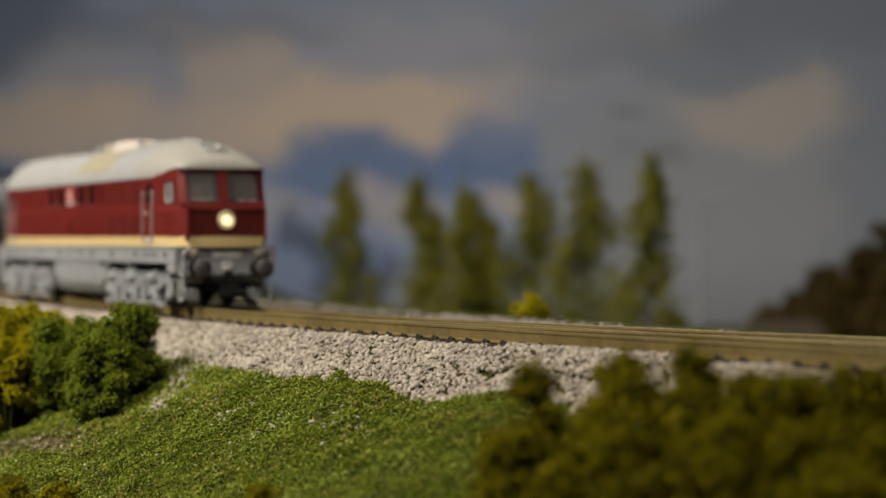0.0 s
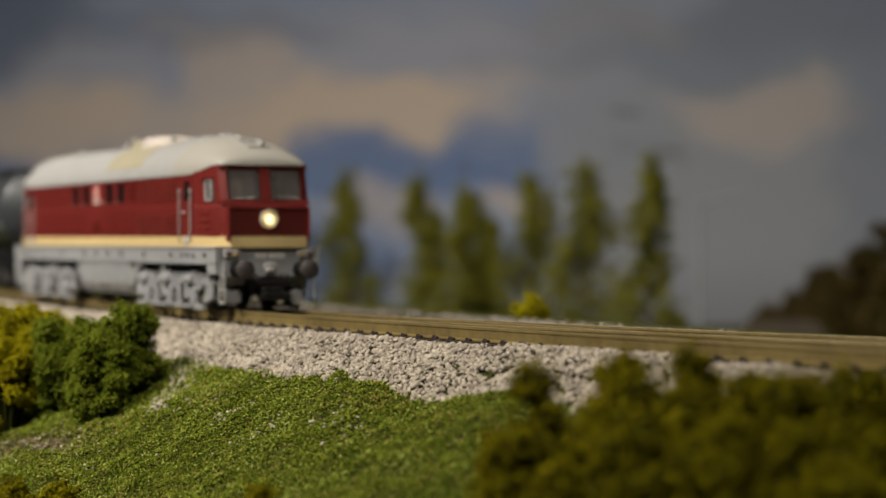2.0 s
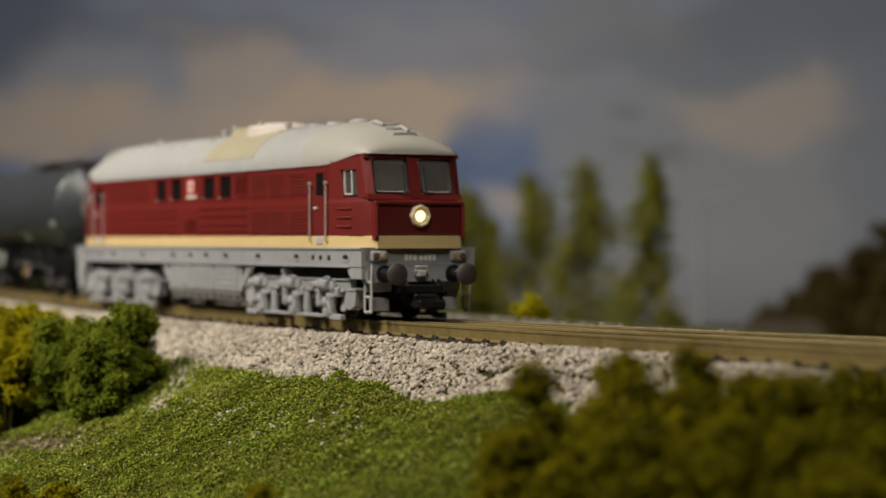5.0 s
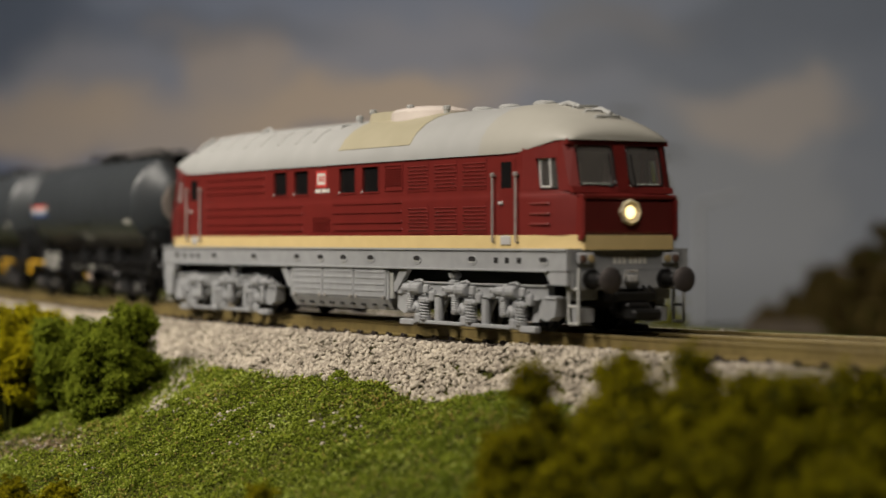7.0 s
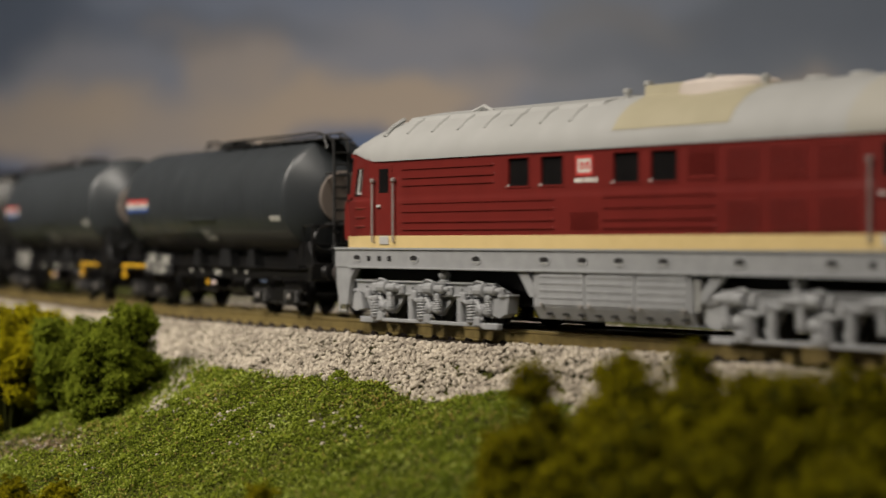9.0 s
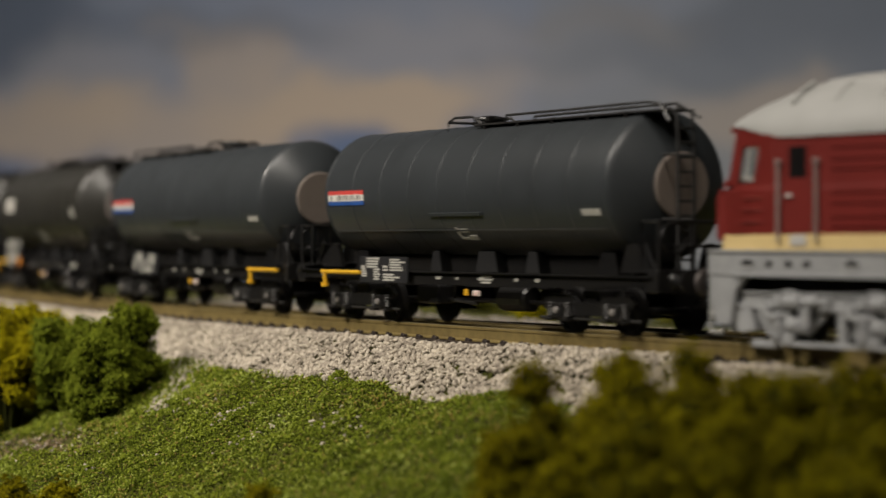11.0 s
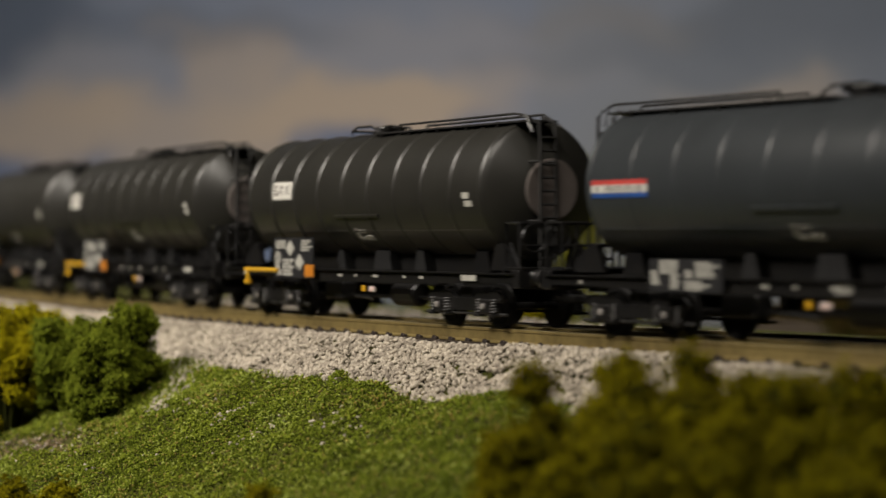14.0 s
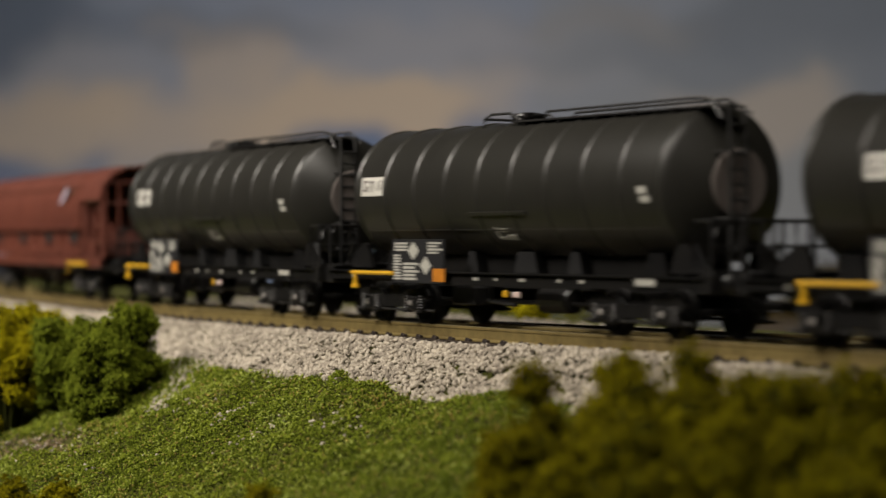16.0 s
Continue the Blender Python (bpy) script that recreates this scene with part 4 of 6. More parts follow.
            part("wiper", rod(B(), [(X(9.49), 0.30 * sy, 2.84), (X(9.45), 0.27 * sy, 3.05), (X(9.34), 0.26 * sy, 3.48)], 0.018, 5), BLACKSHINE, sc, "thin dark wiper")
        cp = B()
        loft(cp, [[(X(9.50), -0.14, 2.76), (X(9.50), 0.14, 2.76), (X(9.36), 0.14, 2.76), (X(9.36), -0.14, 2.76)], [(X(9.29), -0.14, 3.74), (X(9.29), 0.14, 3.74), (X(9.14), 0.14, 3.74), (X(9.14), -0.14, 3.74)]])
        part("middle_post", cp, RED, loco)
        sl = B()
        loft(sl, [[(X(9.50), y, 2.72), (X(9.45), y, 2.85), (X(9.36), y, 2.85), (X(9.36), y, 2.72)] for y in (-1.2, -0.6, 0, 0.6, 1.2)])
        part("window_sill", sl, RED, loco)
        hd = B()
        loft(hd, [[(X(9.31), y, 3.655), (X(9.28), y, 3.765), (X(9.1), y, 3.765), (X(9.12), y, 3.655)] for y in (-1.2, -0.6, 0, 0.6, 1.2)])
        part("header", hd, RED, loco)
        for sy in (-1, 1):
            sh = B()
            loft(sh, [[(X(x), w * sy, 3.40), (X(x), (w - 0.09) * sy, 3.40), (X(x), (w - 0.09) * sy, z), (X(x), w * sy, z)] for x, w, z in ((8.15, 1.463, 3.55), (8.45, 1.40, 3.62), (9.05, 1.235, 3.74))])
            part("side_header", sh, RED, loco)
        # pressed ribs on the cab's tapering side
        for sy in (-1, 1):
            for z in (2.12, 2.32, 2.52):
                part("rib", rod(B(), [(X(8.34), 1.418 * sy, z), (X(8.42), 1.412 * sy, z), (X(8.84), 1.348 * sy, z), (X(8.90), 1.330 * sy, z)], 0.028, 6), RED, loco)
        # cab inside: desk and seat backs
        part("desk", box(B(), min(X(8.95), X(9.3)), max(X(8.95), X(9.3)), -1.05, 1.05, 2.5, 2.92, 0.05), SEAT, loco, "pale driver's desk")
        for y in (-0.55, 0.55):
            part("seat", box(B(), min(X(8.35), X(8.5)), max(X(8.35), X(8.5)), y - 0.28, y + 0.28, 2.5, 3.35, 0.06), SEAT, loco, "pale cab seat")
        # nose panel, lamp, rails
        np_ = B()
        box(np_, min(X(9.58), X(9.66)), max(X(9.58), X(9.66)), -1.05, 1.05, 1.93, 2.58, 0.03)
        part("nose_panel", np_, REDSHADE, loco, "red nose panel with shade in its colour")
        for sy in (-1, 1):
            part("nose_rib", prism(B(), [(X(9.50), 1.80), (X(9.70), 1.84), (X(9.70), 2.60), (X(9.62), 2.68), (X(9.45), 2.68)], *sorted((1.05 * sy, 1.13 * sy))), RED, loco)
            part("front_handrail", rod(B(), [(X(9.66), 1.10 * sy, 1.80), (X(9.72), 1.10 * sy, 1.90), (X(9.72), 1.10 * sy, 2.56)], 0.025, 6), RED, loco)
        part("nose_ledge", box(B(), min(X(9.45), X(9.70)), max(X(9.45), X(9.70)), -1.13, 1.13, 2.60, 2.69, 0.02), RED, loco)
        hl = part("headlight", turned(B(), [(X(9.60), 0.26), (X(9.72), 0.26), (X(9.75), 0.22), (X(9.70), 0.17), (X(9.68), 0.02)], "x", (0, 0.0, 2.35), seg=8), CREAMLAMP, loco, "cream headlight housing")
        part("lens", turned(B(), [(X(9.69), 0.125), (X(9.72), 0.11), (X(9.74), 0.06), (X(9.745), 0.01)], "x", (0, 0, 2.35), seg=20), LIT if sx > 0 else CHROME, hl, "glowing warm lens" if sx > 0 else "unlit lens", smooth=True)
        # buffer beam, lamps, buffers, coupling, steps
        bb = B()
        box(bb, min(X(9.30), X(9.62)), max(X(9.30), X(9.62)), -1.36, 1.36, 1.30, 1.65, 0.03)
        box(bb, min(X(9.35), X(9.62)), max(X(9.35), X(9.62)), -1.32, 1.32, 0.86, 1.30, 0.03)
        box(bb, min(X(9.2), X(9.42)), max(X(9.2), X(9.42)), -1.18, -0.55, 0.66, 0.88, 0.03)
        box(bb, min(X(9.2), X(9.42)), max(X(9.2), X(9.42)), 0.55, 1.18, 0.66, 0.88, 0.03)
        part("buffer_beam", bb, GREY, loco)
        for sy in (-1, 1):
            ml = part("marker_light", box(B(), min(X(9.58), X(9.68)), max(X(9.58), X(9.68)), min(0.80 * sy, 1.22 * sy), max(0.80 * sy, 1.22 * sy), 1.33, 1.58, 0.04), GREY, loco)
            for dy, m in ((0.91, AMBER), (1.10, LENSRED)):
                part("lamp_lens", turned(B(), [(X(9.67), 0.085), (X(9.70), 0.07), (X(9.71), 0.01)], "x", (0, dy * sy, 1.455), seg=12), m, ml, "dull amber lamp glass" if m is AMBER else "dark red lamp glass")
            bf = part("buffer", turned(B(), [(X(9.62), 0.20), (X(9.66), 0.20), (X(9.68), 0.13), (X(9.95), 0.13), (X(9.97), 0.105), (X(10.2), 0.10)], "x", (0, 0.875 * sy, 1.06), seg=14), BLACK, loco, "dark round buffer", smooth=True)
            part("buffer_head", turned(B(), [(X(10.19), 0.10), (X(10.21), 0.24), (X(10.27), 0.25), (X(10.31), 0.20), (X(10.315), 0.02)], "x", (0, 0.875 * sy, 1.06), seg=20), STEEL, bf, "worn brown-grey buffer plate", smooth=True)
            st = B()
            for x in (9.42, 9.74):
                rod(st, [(X(x), 1.24 * sy, 1.28), (X(x), 1.25 * sy, 0.9), (X(x), 1.25 * sy, 0.22)], 0.03, 6)
            for z in (0.22, 0.55, 0.88):
                rod(st, [(X(9.42), 1.25 * sy, z), (X(9.74), 1.25 * sy, z)], 0.035, 6)
            part("step_ladder", st, GREYLIGHT, loco, "light grey step ladder", smooth=True)
            part("snow_plough", prism(B(), [(X(9.28), 0.55), (X(9.44), 0.50), (X(9.42), 0.24), (X(9.30), 0.22)], *sorted((0.66 * sy, 1.08 * sy))), GREY, loco)
            hose = B()
            for dy in (0.35, 0.5):
                rod(hose, [(X(9.62), dy * sy, 0.92), (X(9.80), dy * sy, 0.80), (X(9.78), dy * sy, 0.50), (X(9.66), dy * sy * 0.8, 0.42)], 0.035, 6)
            part("brake_hose", hose, BLACK, loco, "black brake hose", smooth=True)
        cpb = B()
        box(cpb, min(X(9.5), X(10.0)), max(X(9.5), X(10.0)), -0.30, 0.30, 0.30, 0.62, 0.05)
        box(cpb, min(X(9.9), X(10.28)), max(X(9.9), X(10.28)), -0.36, 0.36, 0.28, 0.50, 0.06)
        box(cpb, min(X(9.3), X(9.9)), max(X(9.3), X(9.9)), -0.5, 0.5, 0.62, 0.82, 0.03)
        part("coupling", cpb, BLACK, loco, "black model coupling")
        hk = B()
        box(hk, min(X(9.6), X(9.8)), max(X(9.6), X(9.8)), -0.10, 0.10, 1.0, 1.14, 0.02)
        rod(hk, [(X(9.72), -0.14, 1.12), (X(9.74), -0.14, 1.22), (X(9.74), 0.14, 1.22), (X(9.72), 0.14, 1.12)], 0.03, 6)
        part("hook", hk, CHROME, loco, "bright coupling hook")
        bars = B()
        for i, y in enumerate((-0.32, -0.21, -0.10, 0.06, 0.17, 0.28, 0.39)):
            box(bars, min(X(9.62), X(9.625)), max(X(9.62), X(9.625)), (y - 0.04) * sx, (y + 0.04) * sx, 1.36, 1.50) if sx > 0 else box(bars, X(9.625), X(9.62), y - 0.04, y + 0.04, 1.36, 1.50)
        tagged(part("lettering", bars, WHITE, loco, "row of small white marks"), kind="stuff")
        # doors with handrails
        dx = 0.0 if sx > 0 else 0.08
        for sy in (-1, 1):
            x0, x1 = (v + dx for v in sorted((X(7.28), X(7.90))))
            y0, y1 = sorted((1.468 * sy, 1.480 * sy))
            dr = part("door", box(B(), x0, x1, y0, y1, 1.92, 3.44, 0.006), RED, loco)
            xa, xb = (v + dx for v in sorted((X(7.40), X(7.78))))
            part("door_window", box(B(), xa, xb, *sorted((1.478 * sy, 1.486 * sy)), 2.84, 3.36, 0.003), PANE, dr, "dark door window")
            part("handle", box(B(), x0 + 0.06, x0 + 0.2, *sorted((1.48 * sy, 1.53 * sy)), 2.52, 2.58, 0.01), CHROME, dr, "chrome door handle")
            for x in (7.15, 7.99):
                hr = B()
                rod(hr, [(X(x) + dx, 1.465 * sy, 3.10), (X(x) + dx, 1.53 * sy, 3.10), (X(x) + dx, 1.53 * sy, 1.78), (X(x) + dx, 1.465 * sy, 1.76)], 0.026, 6)
                turned(hr, [(3.05, 0.02), (3.08, 0.05), (3.14, 0.05), (3.16, 0.02)], "z", (X(x) + dx, 1.53 * sy, 0), seg=8)
                part("handrail", hr, CHROMEDULL, loco, "grey metal handrail", smooth=True)
            part("kick_plate", box(B(), X(7.57) + dx - 0.18, X(7.57) + dx + 0.18, *sorted((1.47 * sy, 1.50 * sy)), 1.72, 1.90, 0.01), CHROME, loco, "bright door step plate")
    # grilles, louvres and ribs on the sides
    for sy in (-1, 1):
        y0, y1 = sorted((1.468 * sy, 1.477 * sy))
        for x0, x1 in ((3.69, 4.57), (4.78, 5.71), (5.91, 6.84)):
            for z0, z1 in ((2.84, 3.46), (1.95, 2.58)):
                g = B()
                box(g, x0, x1, y0, y1, z0, z1)
                k = 0
                z = z0 + 0.04
                while z < z1 - 0.06:
                    x = x0 + 0.04 + (0.065 if k % 2 else 0)
                    while x < x1 - 0.10:
                        base = [g.verts.new((x + u, 1.475 * sy, z + v)) for u, v in ((0, 0.03), (0.05, 0), (0.10, 0.03), (0.05, 0.06))]
                        tip = g.verts.new((x + 0.05, 1.535 * sy, z + 0.036))
                        for i in range(4):
                            pair = (base[i], base[(i + 1) % 4])
                            g.faces.new((*pair, tip) if sy < 0 else (*reversed(pair), tip))
                        x += 0.13
                    z += 0.076
                    k += 1
                tagged(part("grille", g, RED, loco, "red perforated grille"), kind="stuff")
        lv = part("louvre", frame_ring(2.74, 3.45, 2.92, 3.42, *sorted((1.463 * sy, 1.485 * sy)), 0.04), RED, loco, "red louvre panel")
        for i in range(8):
            part("slat", box(B(), 2.74, 3.45, *sorted((1.464 * sy, 1.488 * sy)), 3.0 + 0.05 * i, 3.022 + 0.05 * i), RED, lv)
        g = B()
        for k in range(7):
            for i in range(9):
                box(g, -0.70 + 0.095 * i + 0.045 * (k % 2), -0.645 + 0.095 * i + 0.045 * (k % 2), *sorted((1.468 * sy, 1.486 * sy)), 2.02 + 0.05 * k, 2.045 + 0.05 * k)
        tagged(part("grille", g, RED, loco, "red perforated grille"), kind="stuff")
        for x0, x1, zs in ((-6.6, -3.2, (2.98, 3.14, 3.33)), (-6.6, -1.2, (2.04, 2.20, 2.42, 2.60)), (0.3, 3.45, (2.04, 2.20, 2.42, 2.62))):
            for z in zs:
                part("rib", prism(B(), [(x0, z), (x0 + 0.05, z + 0.045), (x1 - 0.05, z + 0.045), (x1, z), (x1 - 0.05, z - 0.01), (x0 + 0.05, z - 0.01)], *sorted((1.455 * sy, 1.49 * sy))), RED, loco)
        # emblem as a plain shape, number as bars
        em = B()
        box(em, -0.50, -0.02, *sorted((1.466 * sy, 1.471 * sy)), 3.06, 3.38)
        lg = part("emblem", em, WHITE, loco, "white square emblem with pale red strokes")
        lr = frame_ring(-0.46, -0.06, 3.09, 3.35, *sorted((1.471 * sy, 1.474 * sy)), 0.062)
        for x in (-0.38, -0.22):
            box(lr, x, x + 0.045, *sorted((1.471 * sy, 1.474 * sy)), 3.15, 3.29)
            box(lr, x + 0.065, x + 0.11, *sorted((1.471 * sy, 1.474 * sy)), 3.15, 3.29)
            box(lr, x, x + 0.10, *sorted((1.471 * sy, 1.474 * sy)), 3.27, 3.29)
        part("strokes", lr, REDPRINT, lg)
        nb = B()
        for x in (-0.52, -0.425, -0.33, -0.205, -0.11, -0.015, 0.10):
            box(nb, x - 0.04, x + 0.04, *sorted((1.466 * sy, 1.471 * sy)), 2.905, 2.99)
        tagged(part("lettering", nb, WHITE, loco, "row of small white marks"), kind="stuff")
    # frame with its oval holes
    fr = B()
    loft(fr, [[(-9.42, y, 1.22), (-9.42, y, 1.65), (9.62, y, 1.65), (9.62, y, 1.22)] for y in (-1.44, 1.44)])
    frame_ob = part("frame", fr, GREY, loco, "grey underframe")
    part("frame_core", box(B(), -9.1, 9.1, -0.95, 0.95, 0.80, 1.215), BLACK, loco, "dark frame core above the bogies")
    for sy in (-1, 1):
        for x in (-8.48, -6.18, -3.86, -1.55, -0.35, 0.75, 2.02, 4.04, 6.25, 8.85):
            h = B()
            ys = sorted((1.438 * sy, 1.452 * sy))
            pts = [(x + 0.19 * math.cos(a), 1.41 + 0.105 * math.sin(a)) for a in [6.283 * i / 14 for i in range(14)]]
            pin = [(x + 0.15 * math.cos(a), 1.425 + 0.062 * math.sin(a)) for a in [6.283 * i / 14 for i in range(14)]]
            a0 = [h.verts.new((p[0], ys[1] if sy > 0 else ys[0], p[1])) for p in pts]
            a1 = [h.verts.new((p[0], ys[1] if sy > 0 else ys[0], p[1])) for p in pin]
            a2 = [h.verts.new((p[0], 1.441 * sy, p[1])) for p in pin]
            a3 = [h.verts.new((p[0], 1.438 * sy, p[1])) for p in pts]
            for i in range(14):
                j = (i + 1) % 14
                for u, v in ((a0, a1), (a1, a2), (a3, a0)):
                    h.faces.new((u[i], u[j], v[j], v[i]))
            hole = part("lifting_hole", h, GREY, frame_ob, smooth=False)
            # the frame stays closed; a dark oval paints the hole's shade on it
            part("hole_inside", loft(B(), [[(p[0], 1.442 * sy, p[1]) for p in pin], [(p[0], 1.448 * sy, p[1]) for p in pin]]), DARK, frame_ob, "dark oval plate carrying a hole's shade")
            part("hole_lip", box(B(), x - 0.10, x + 0.10, *sorted((1.44 * sy, 1.462 * sy)), 1.352, 1.380, 0.008), GREYLIGHT, frame_ob, "pale lower lip of a hole")
        lip = B()
        box(lip, -9.40, 9.60, *sorted((1.43 * sy, 1.475 * sy)), 1.60, 1.652, 0.008)
        box(lip, -8.8, 9.0, *sorted((1.40 * sy, 1.475 * sy)), 1.195, 1.235, 0.006)
        part("frame_lip", lip, GREY, frame_ob)
        for x in (7.15, 7.55, 7.99, -7.15, -7.55, -7.99):
            # slot drawn as a dark plate, its shade put into the colour
            part("step_slot", box(B(), x - 0.07, x + 0.07, *sorted((1.44 * sy, 1.449 * sy)), 1.36, 1.47, 0.01), DARK, frame_ob, "dark plate carrying a slot's shade")
        part("skirt_end", prism(B(), [(8.75, 1.30), (9.6, 1.30), (9.6, 0.95), (9.05, 0.95)], *sorted((1.28 * sy, 1.42 * sy))), GREY, loco)
        part("skirt_end", prism(B(), [(-8.55, 1.23), (-9.4, 1.23), (-9.4, 0.80), (-9.25, 0.38), (-8.92, 0.38), (-8.80, 0.95)], *sorted((1.28 * sy, 1.42 * sy))), GREY, loco)
        # braces beside the tank
        for a, b in (((-2.35, 1.28), (-1.95, 0.62)), ((3.45, 1.28), (2.95, 0.45))):
            u = 0.17 if a[0] < 0 else -0.17
            part("brace", prism(B(), [(a[0] - abs(u), 1.21), (a[0] + abs(u), 1.21), (b[0] + 0.13, 0.70), (b[0] - 0.13, 0.70)], *sorted((1.30 * sy, 1.40 * sy))), GREY, loco)
    # fuel tank with doors
    tank = part("fuel_tank", loft(B(), [[(x, -1.36, 1.28), (x, -1.40, 1.10), (x, -1.40, 0.52), (x, -1.25, 0.28), (x, 1.25, 0.28), (x, 1.40, 0.52), (x, 1.40, 1.10), (x, 1.36, 1.28)] for x in (-1.95, 2.75)]), GREY, loco, "grey battery and fuel box")
    for sy in (-1, 1):
        for x0, x1 in ((-1.75, -0.32), (-0.26, 1.17), (1.23, 2.66)):
            dr = part("tank_door", box(B(), x0, x1, *sorted((1.395 * sy, 1.43 * sy)), 0.55, 1.22, 0.015), GREY, tank)
            for z in (0.68, 0.82, 0.96, 1.09):
                part("door_rib", box(B(), x0 + 0.04, x1 - 0.04, *sorted((1.425 * sy, 1.445 * sy)), z, z + 0.05, 0.008), GREY, dr)
            for x in (x0 + 0.1, x1 - 0.1):
                part("latch", box(B(), x - 0.04, x + 0.04, *sorted((1.43 * sy, 1.46 * sy)), 0.52, 0.60, 0.008), CHROMEDULL, dr)
        part("sight_tube", rod(B(), [(2.92, 1.40 * sy, 0.55), (2.92, 1.40 * sy, 1.1)], 0.06, 6), GREYLIGHT, tank, "pale level tube", smooth=True)
        foot = B()
        for i in range(9):
            box(foot, -1.6 + 0.5 * i, -1.42 + 0.5 * i, *sorted((1.30 * sy, 1.34 * sy)), 0.36, 0.41)
        tagged(part("bolt_strip", foot, DARK, tank), kind="stuff")
    loco_bogie(loco, 6.0, 1)
    loco_bogie(loco, -6.0, -1)
    # roof
    prof = [(1.0, 0.0), (1.0, 0.09), (0.965, 0.30), (0.86, 0.52), (0.70, 0.72), (0.50, 0.87), (0.27, 0.965), (0.0, 1.0)]
    def roof_ring(x, w, ze, zt):
        pts = [(x, w * a, ze + (zt - ze) * b) for a, b in prof]
        return pts + [(x, -y, z) for x, y, z in reversed(pts[:-1])]
    secs = [(0, 1.50, 3.52, 4.60), (4, 1.50, 3.52, 4.60), (7.1, 1.50, 3.52, 4.60), (7.5, 1.50, 3.52, 4.57), (7.95, 1.49, 3.53, 4.50), (8.35, 1.43, 3.60, 4.41), (8.75, 1.34, 3.68, 4.29), (9.0, 1.27, 3.735, 4.18), (9.2, 1.22, 3.74, 4.06), (9.32, 1.15, 3.74, 3.94), (9.36, 1.05, 3.745, 3.82)]
    allsec = [(tail(x), w, a, b) for x, w, a, b in reversed(secs[1:])] + secs
    cut = (6.6, 1.50, 3.52, 4.60)
    roof = part("roof", loft(B(), [roof_ring(*q) for q in allsec if q[0] < 6] + [roof_ring(*cut)]), ROOF, loco, "light grey moulded roof", smooth=True)
    part("roof_cap", loft(B(), [roof_ring(*cut)] + [roof_ring(*q) for q in allsec if q[0] > 7]), ROOFCAP, loco, "ivory-grey roof cap over the cab", smooth=True)
    tp = B()
    pts0 = roof_ring(0, 1.512, 3.52, 4.612)[2:-2]
    low = roof_ring(0, 1.48, 3.52, 4.58)[2:-2]
    loft(tp, [[(x, y, z) for _, y, z in pts0] + [(x, y, z) for _, y, z in reversed(low)] for x in (0.55, 3.75)])
    part("roof_panel", tp, TAN, loco, "tan roof panel", smooth=True)
    raised = B()
    loft(raised, [[(x, y, z) for y, z in ((-0.62, 4.42), (-0.55, 4.72), (0.55, 4.72), (0.62, 4.42))] for x in (0.45, 2.6)])
    part("fan_box", raised, TAN, loco, "tan raised fan box", smooth=False)
    fan = B()
    loft(fan, [[(2.2 + 1.1 * math.cos(a) * q, 1.1 * math.sin(a) * q * 0.72, z) for a in [6.283 * i / 28 for i in range(28)]] for q, z in ((1.02, 4.45), (1.0, 4.66), (0.92, 4.72), (0.5, 4.79), (0.05, 4.81))])
    part("fan_cover", fan, PINK, loco, "pale pinkish fan cover", smooth=True)
    for x, y, z in ((0.45, -0.49, 4.79), (2.36, -0.62, 4.79), (3.55, -0.4, 4.72), (-0.1, -0.55, 4.68)):
        part("roof_bolt", turned(B(), [(z - 0.4, 0.07), (z - 0.09, 0.07), (z - 0.07, 0.09), (z, 0.09), (z + 0.02, 0.05)], "z", (x, y, 0), seg=8), GREYLIGHT, loco)
    for x in (4.55, 5.6, 6.9):
        part("roof_vent", turned(B(), [(4.5, 0.24), (4.61, 0.24), (4.655, 0.17), (4.665, 0.04)], "z", (x, -0.1, 0), seg=16), ROOF, loco, smooth=True)
    part("horn", rod(B(), [(7.6, -0.2, 4.52), (7.9, -0.2, 4.55), (8.3, -0.2, 4.45)], 0.05, 8), ROOF, loco, smooth=True)
    part("horn", rod(B(), [(8.1, 0.15, 4.38), (8.5, 0.15, 4.41), (8.85, 0.15, 4.29)], 0.05, 8), ROOF, loco, smooth=True)
    for x, z in ((8.2, 4.46), (8.6, 4.35), (8.95, 4.22)):
        part("roof_grab", rod(B(), [(x, -0.34, z - 0.1), (x, -0.28, z + 0.02), (x, 0.28, z + 0.02), (x, 0.34, z - 0.1)], 0.025, 5), ROOF, loco, smooth=True)
    for i in range(8):
        x = -7.6 + 0.95 * i
        a, b = (0.98, 4.28), (1.30, 4.00)
        for sy in (-1, 1):
            part("roof_seam", rod(B(), [(x, sy * y, z + 0.012) for y, z in ((1.275, 4.07), (1.05, 4.285), (0.75, 4.455))], 0.048, 6), ROOF, loco, smooth=True)
    part("roof_hatch", loft(B(), [[(x, y, z) for y, z in ((-0.95, 4.32), (-0.82, 4.475), (0, 4.625), (0.82, 4.475), (0.95, 4.32))] + [] for x in (-7.2, -0.4)]), ROOF, loco)
    part("aerial", rod(B(), [(-5.3, -0.55, 4.50), (-4.9, -0.50, 4.62), (-4.5, -0.55, 4.50)], 0.05, 5), ROOF, loco, smooth=True)
    return loco


SIDE_WINDOWS = ((-2.70, -2.02), (-1.62, -0.92), (0.62, 1.36), (1.70, 2.42))
ROOFCAP = mat("roof_ivory", (0.40, 0.385, 0.335), 0.5, other=(0.36, 0.345, 0.30), scale=1.5, bump=0.05, bump_scale=12)
CABIN = mat("cab_grey", (0.45, 0.43, 0.39), 0.8, scale=3)
SEAT = mat("cab_fittings", (0.72, 0.66, 0.58), 0.7, scale=4)
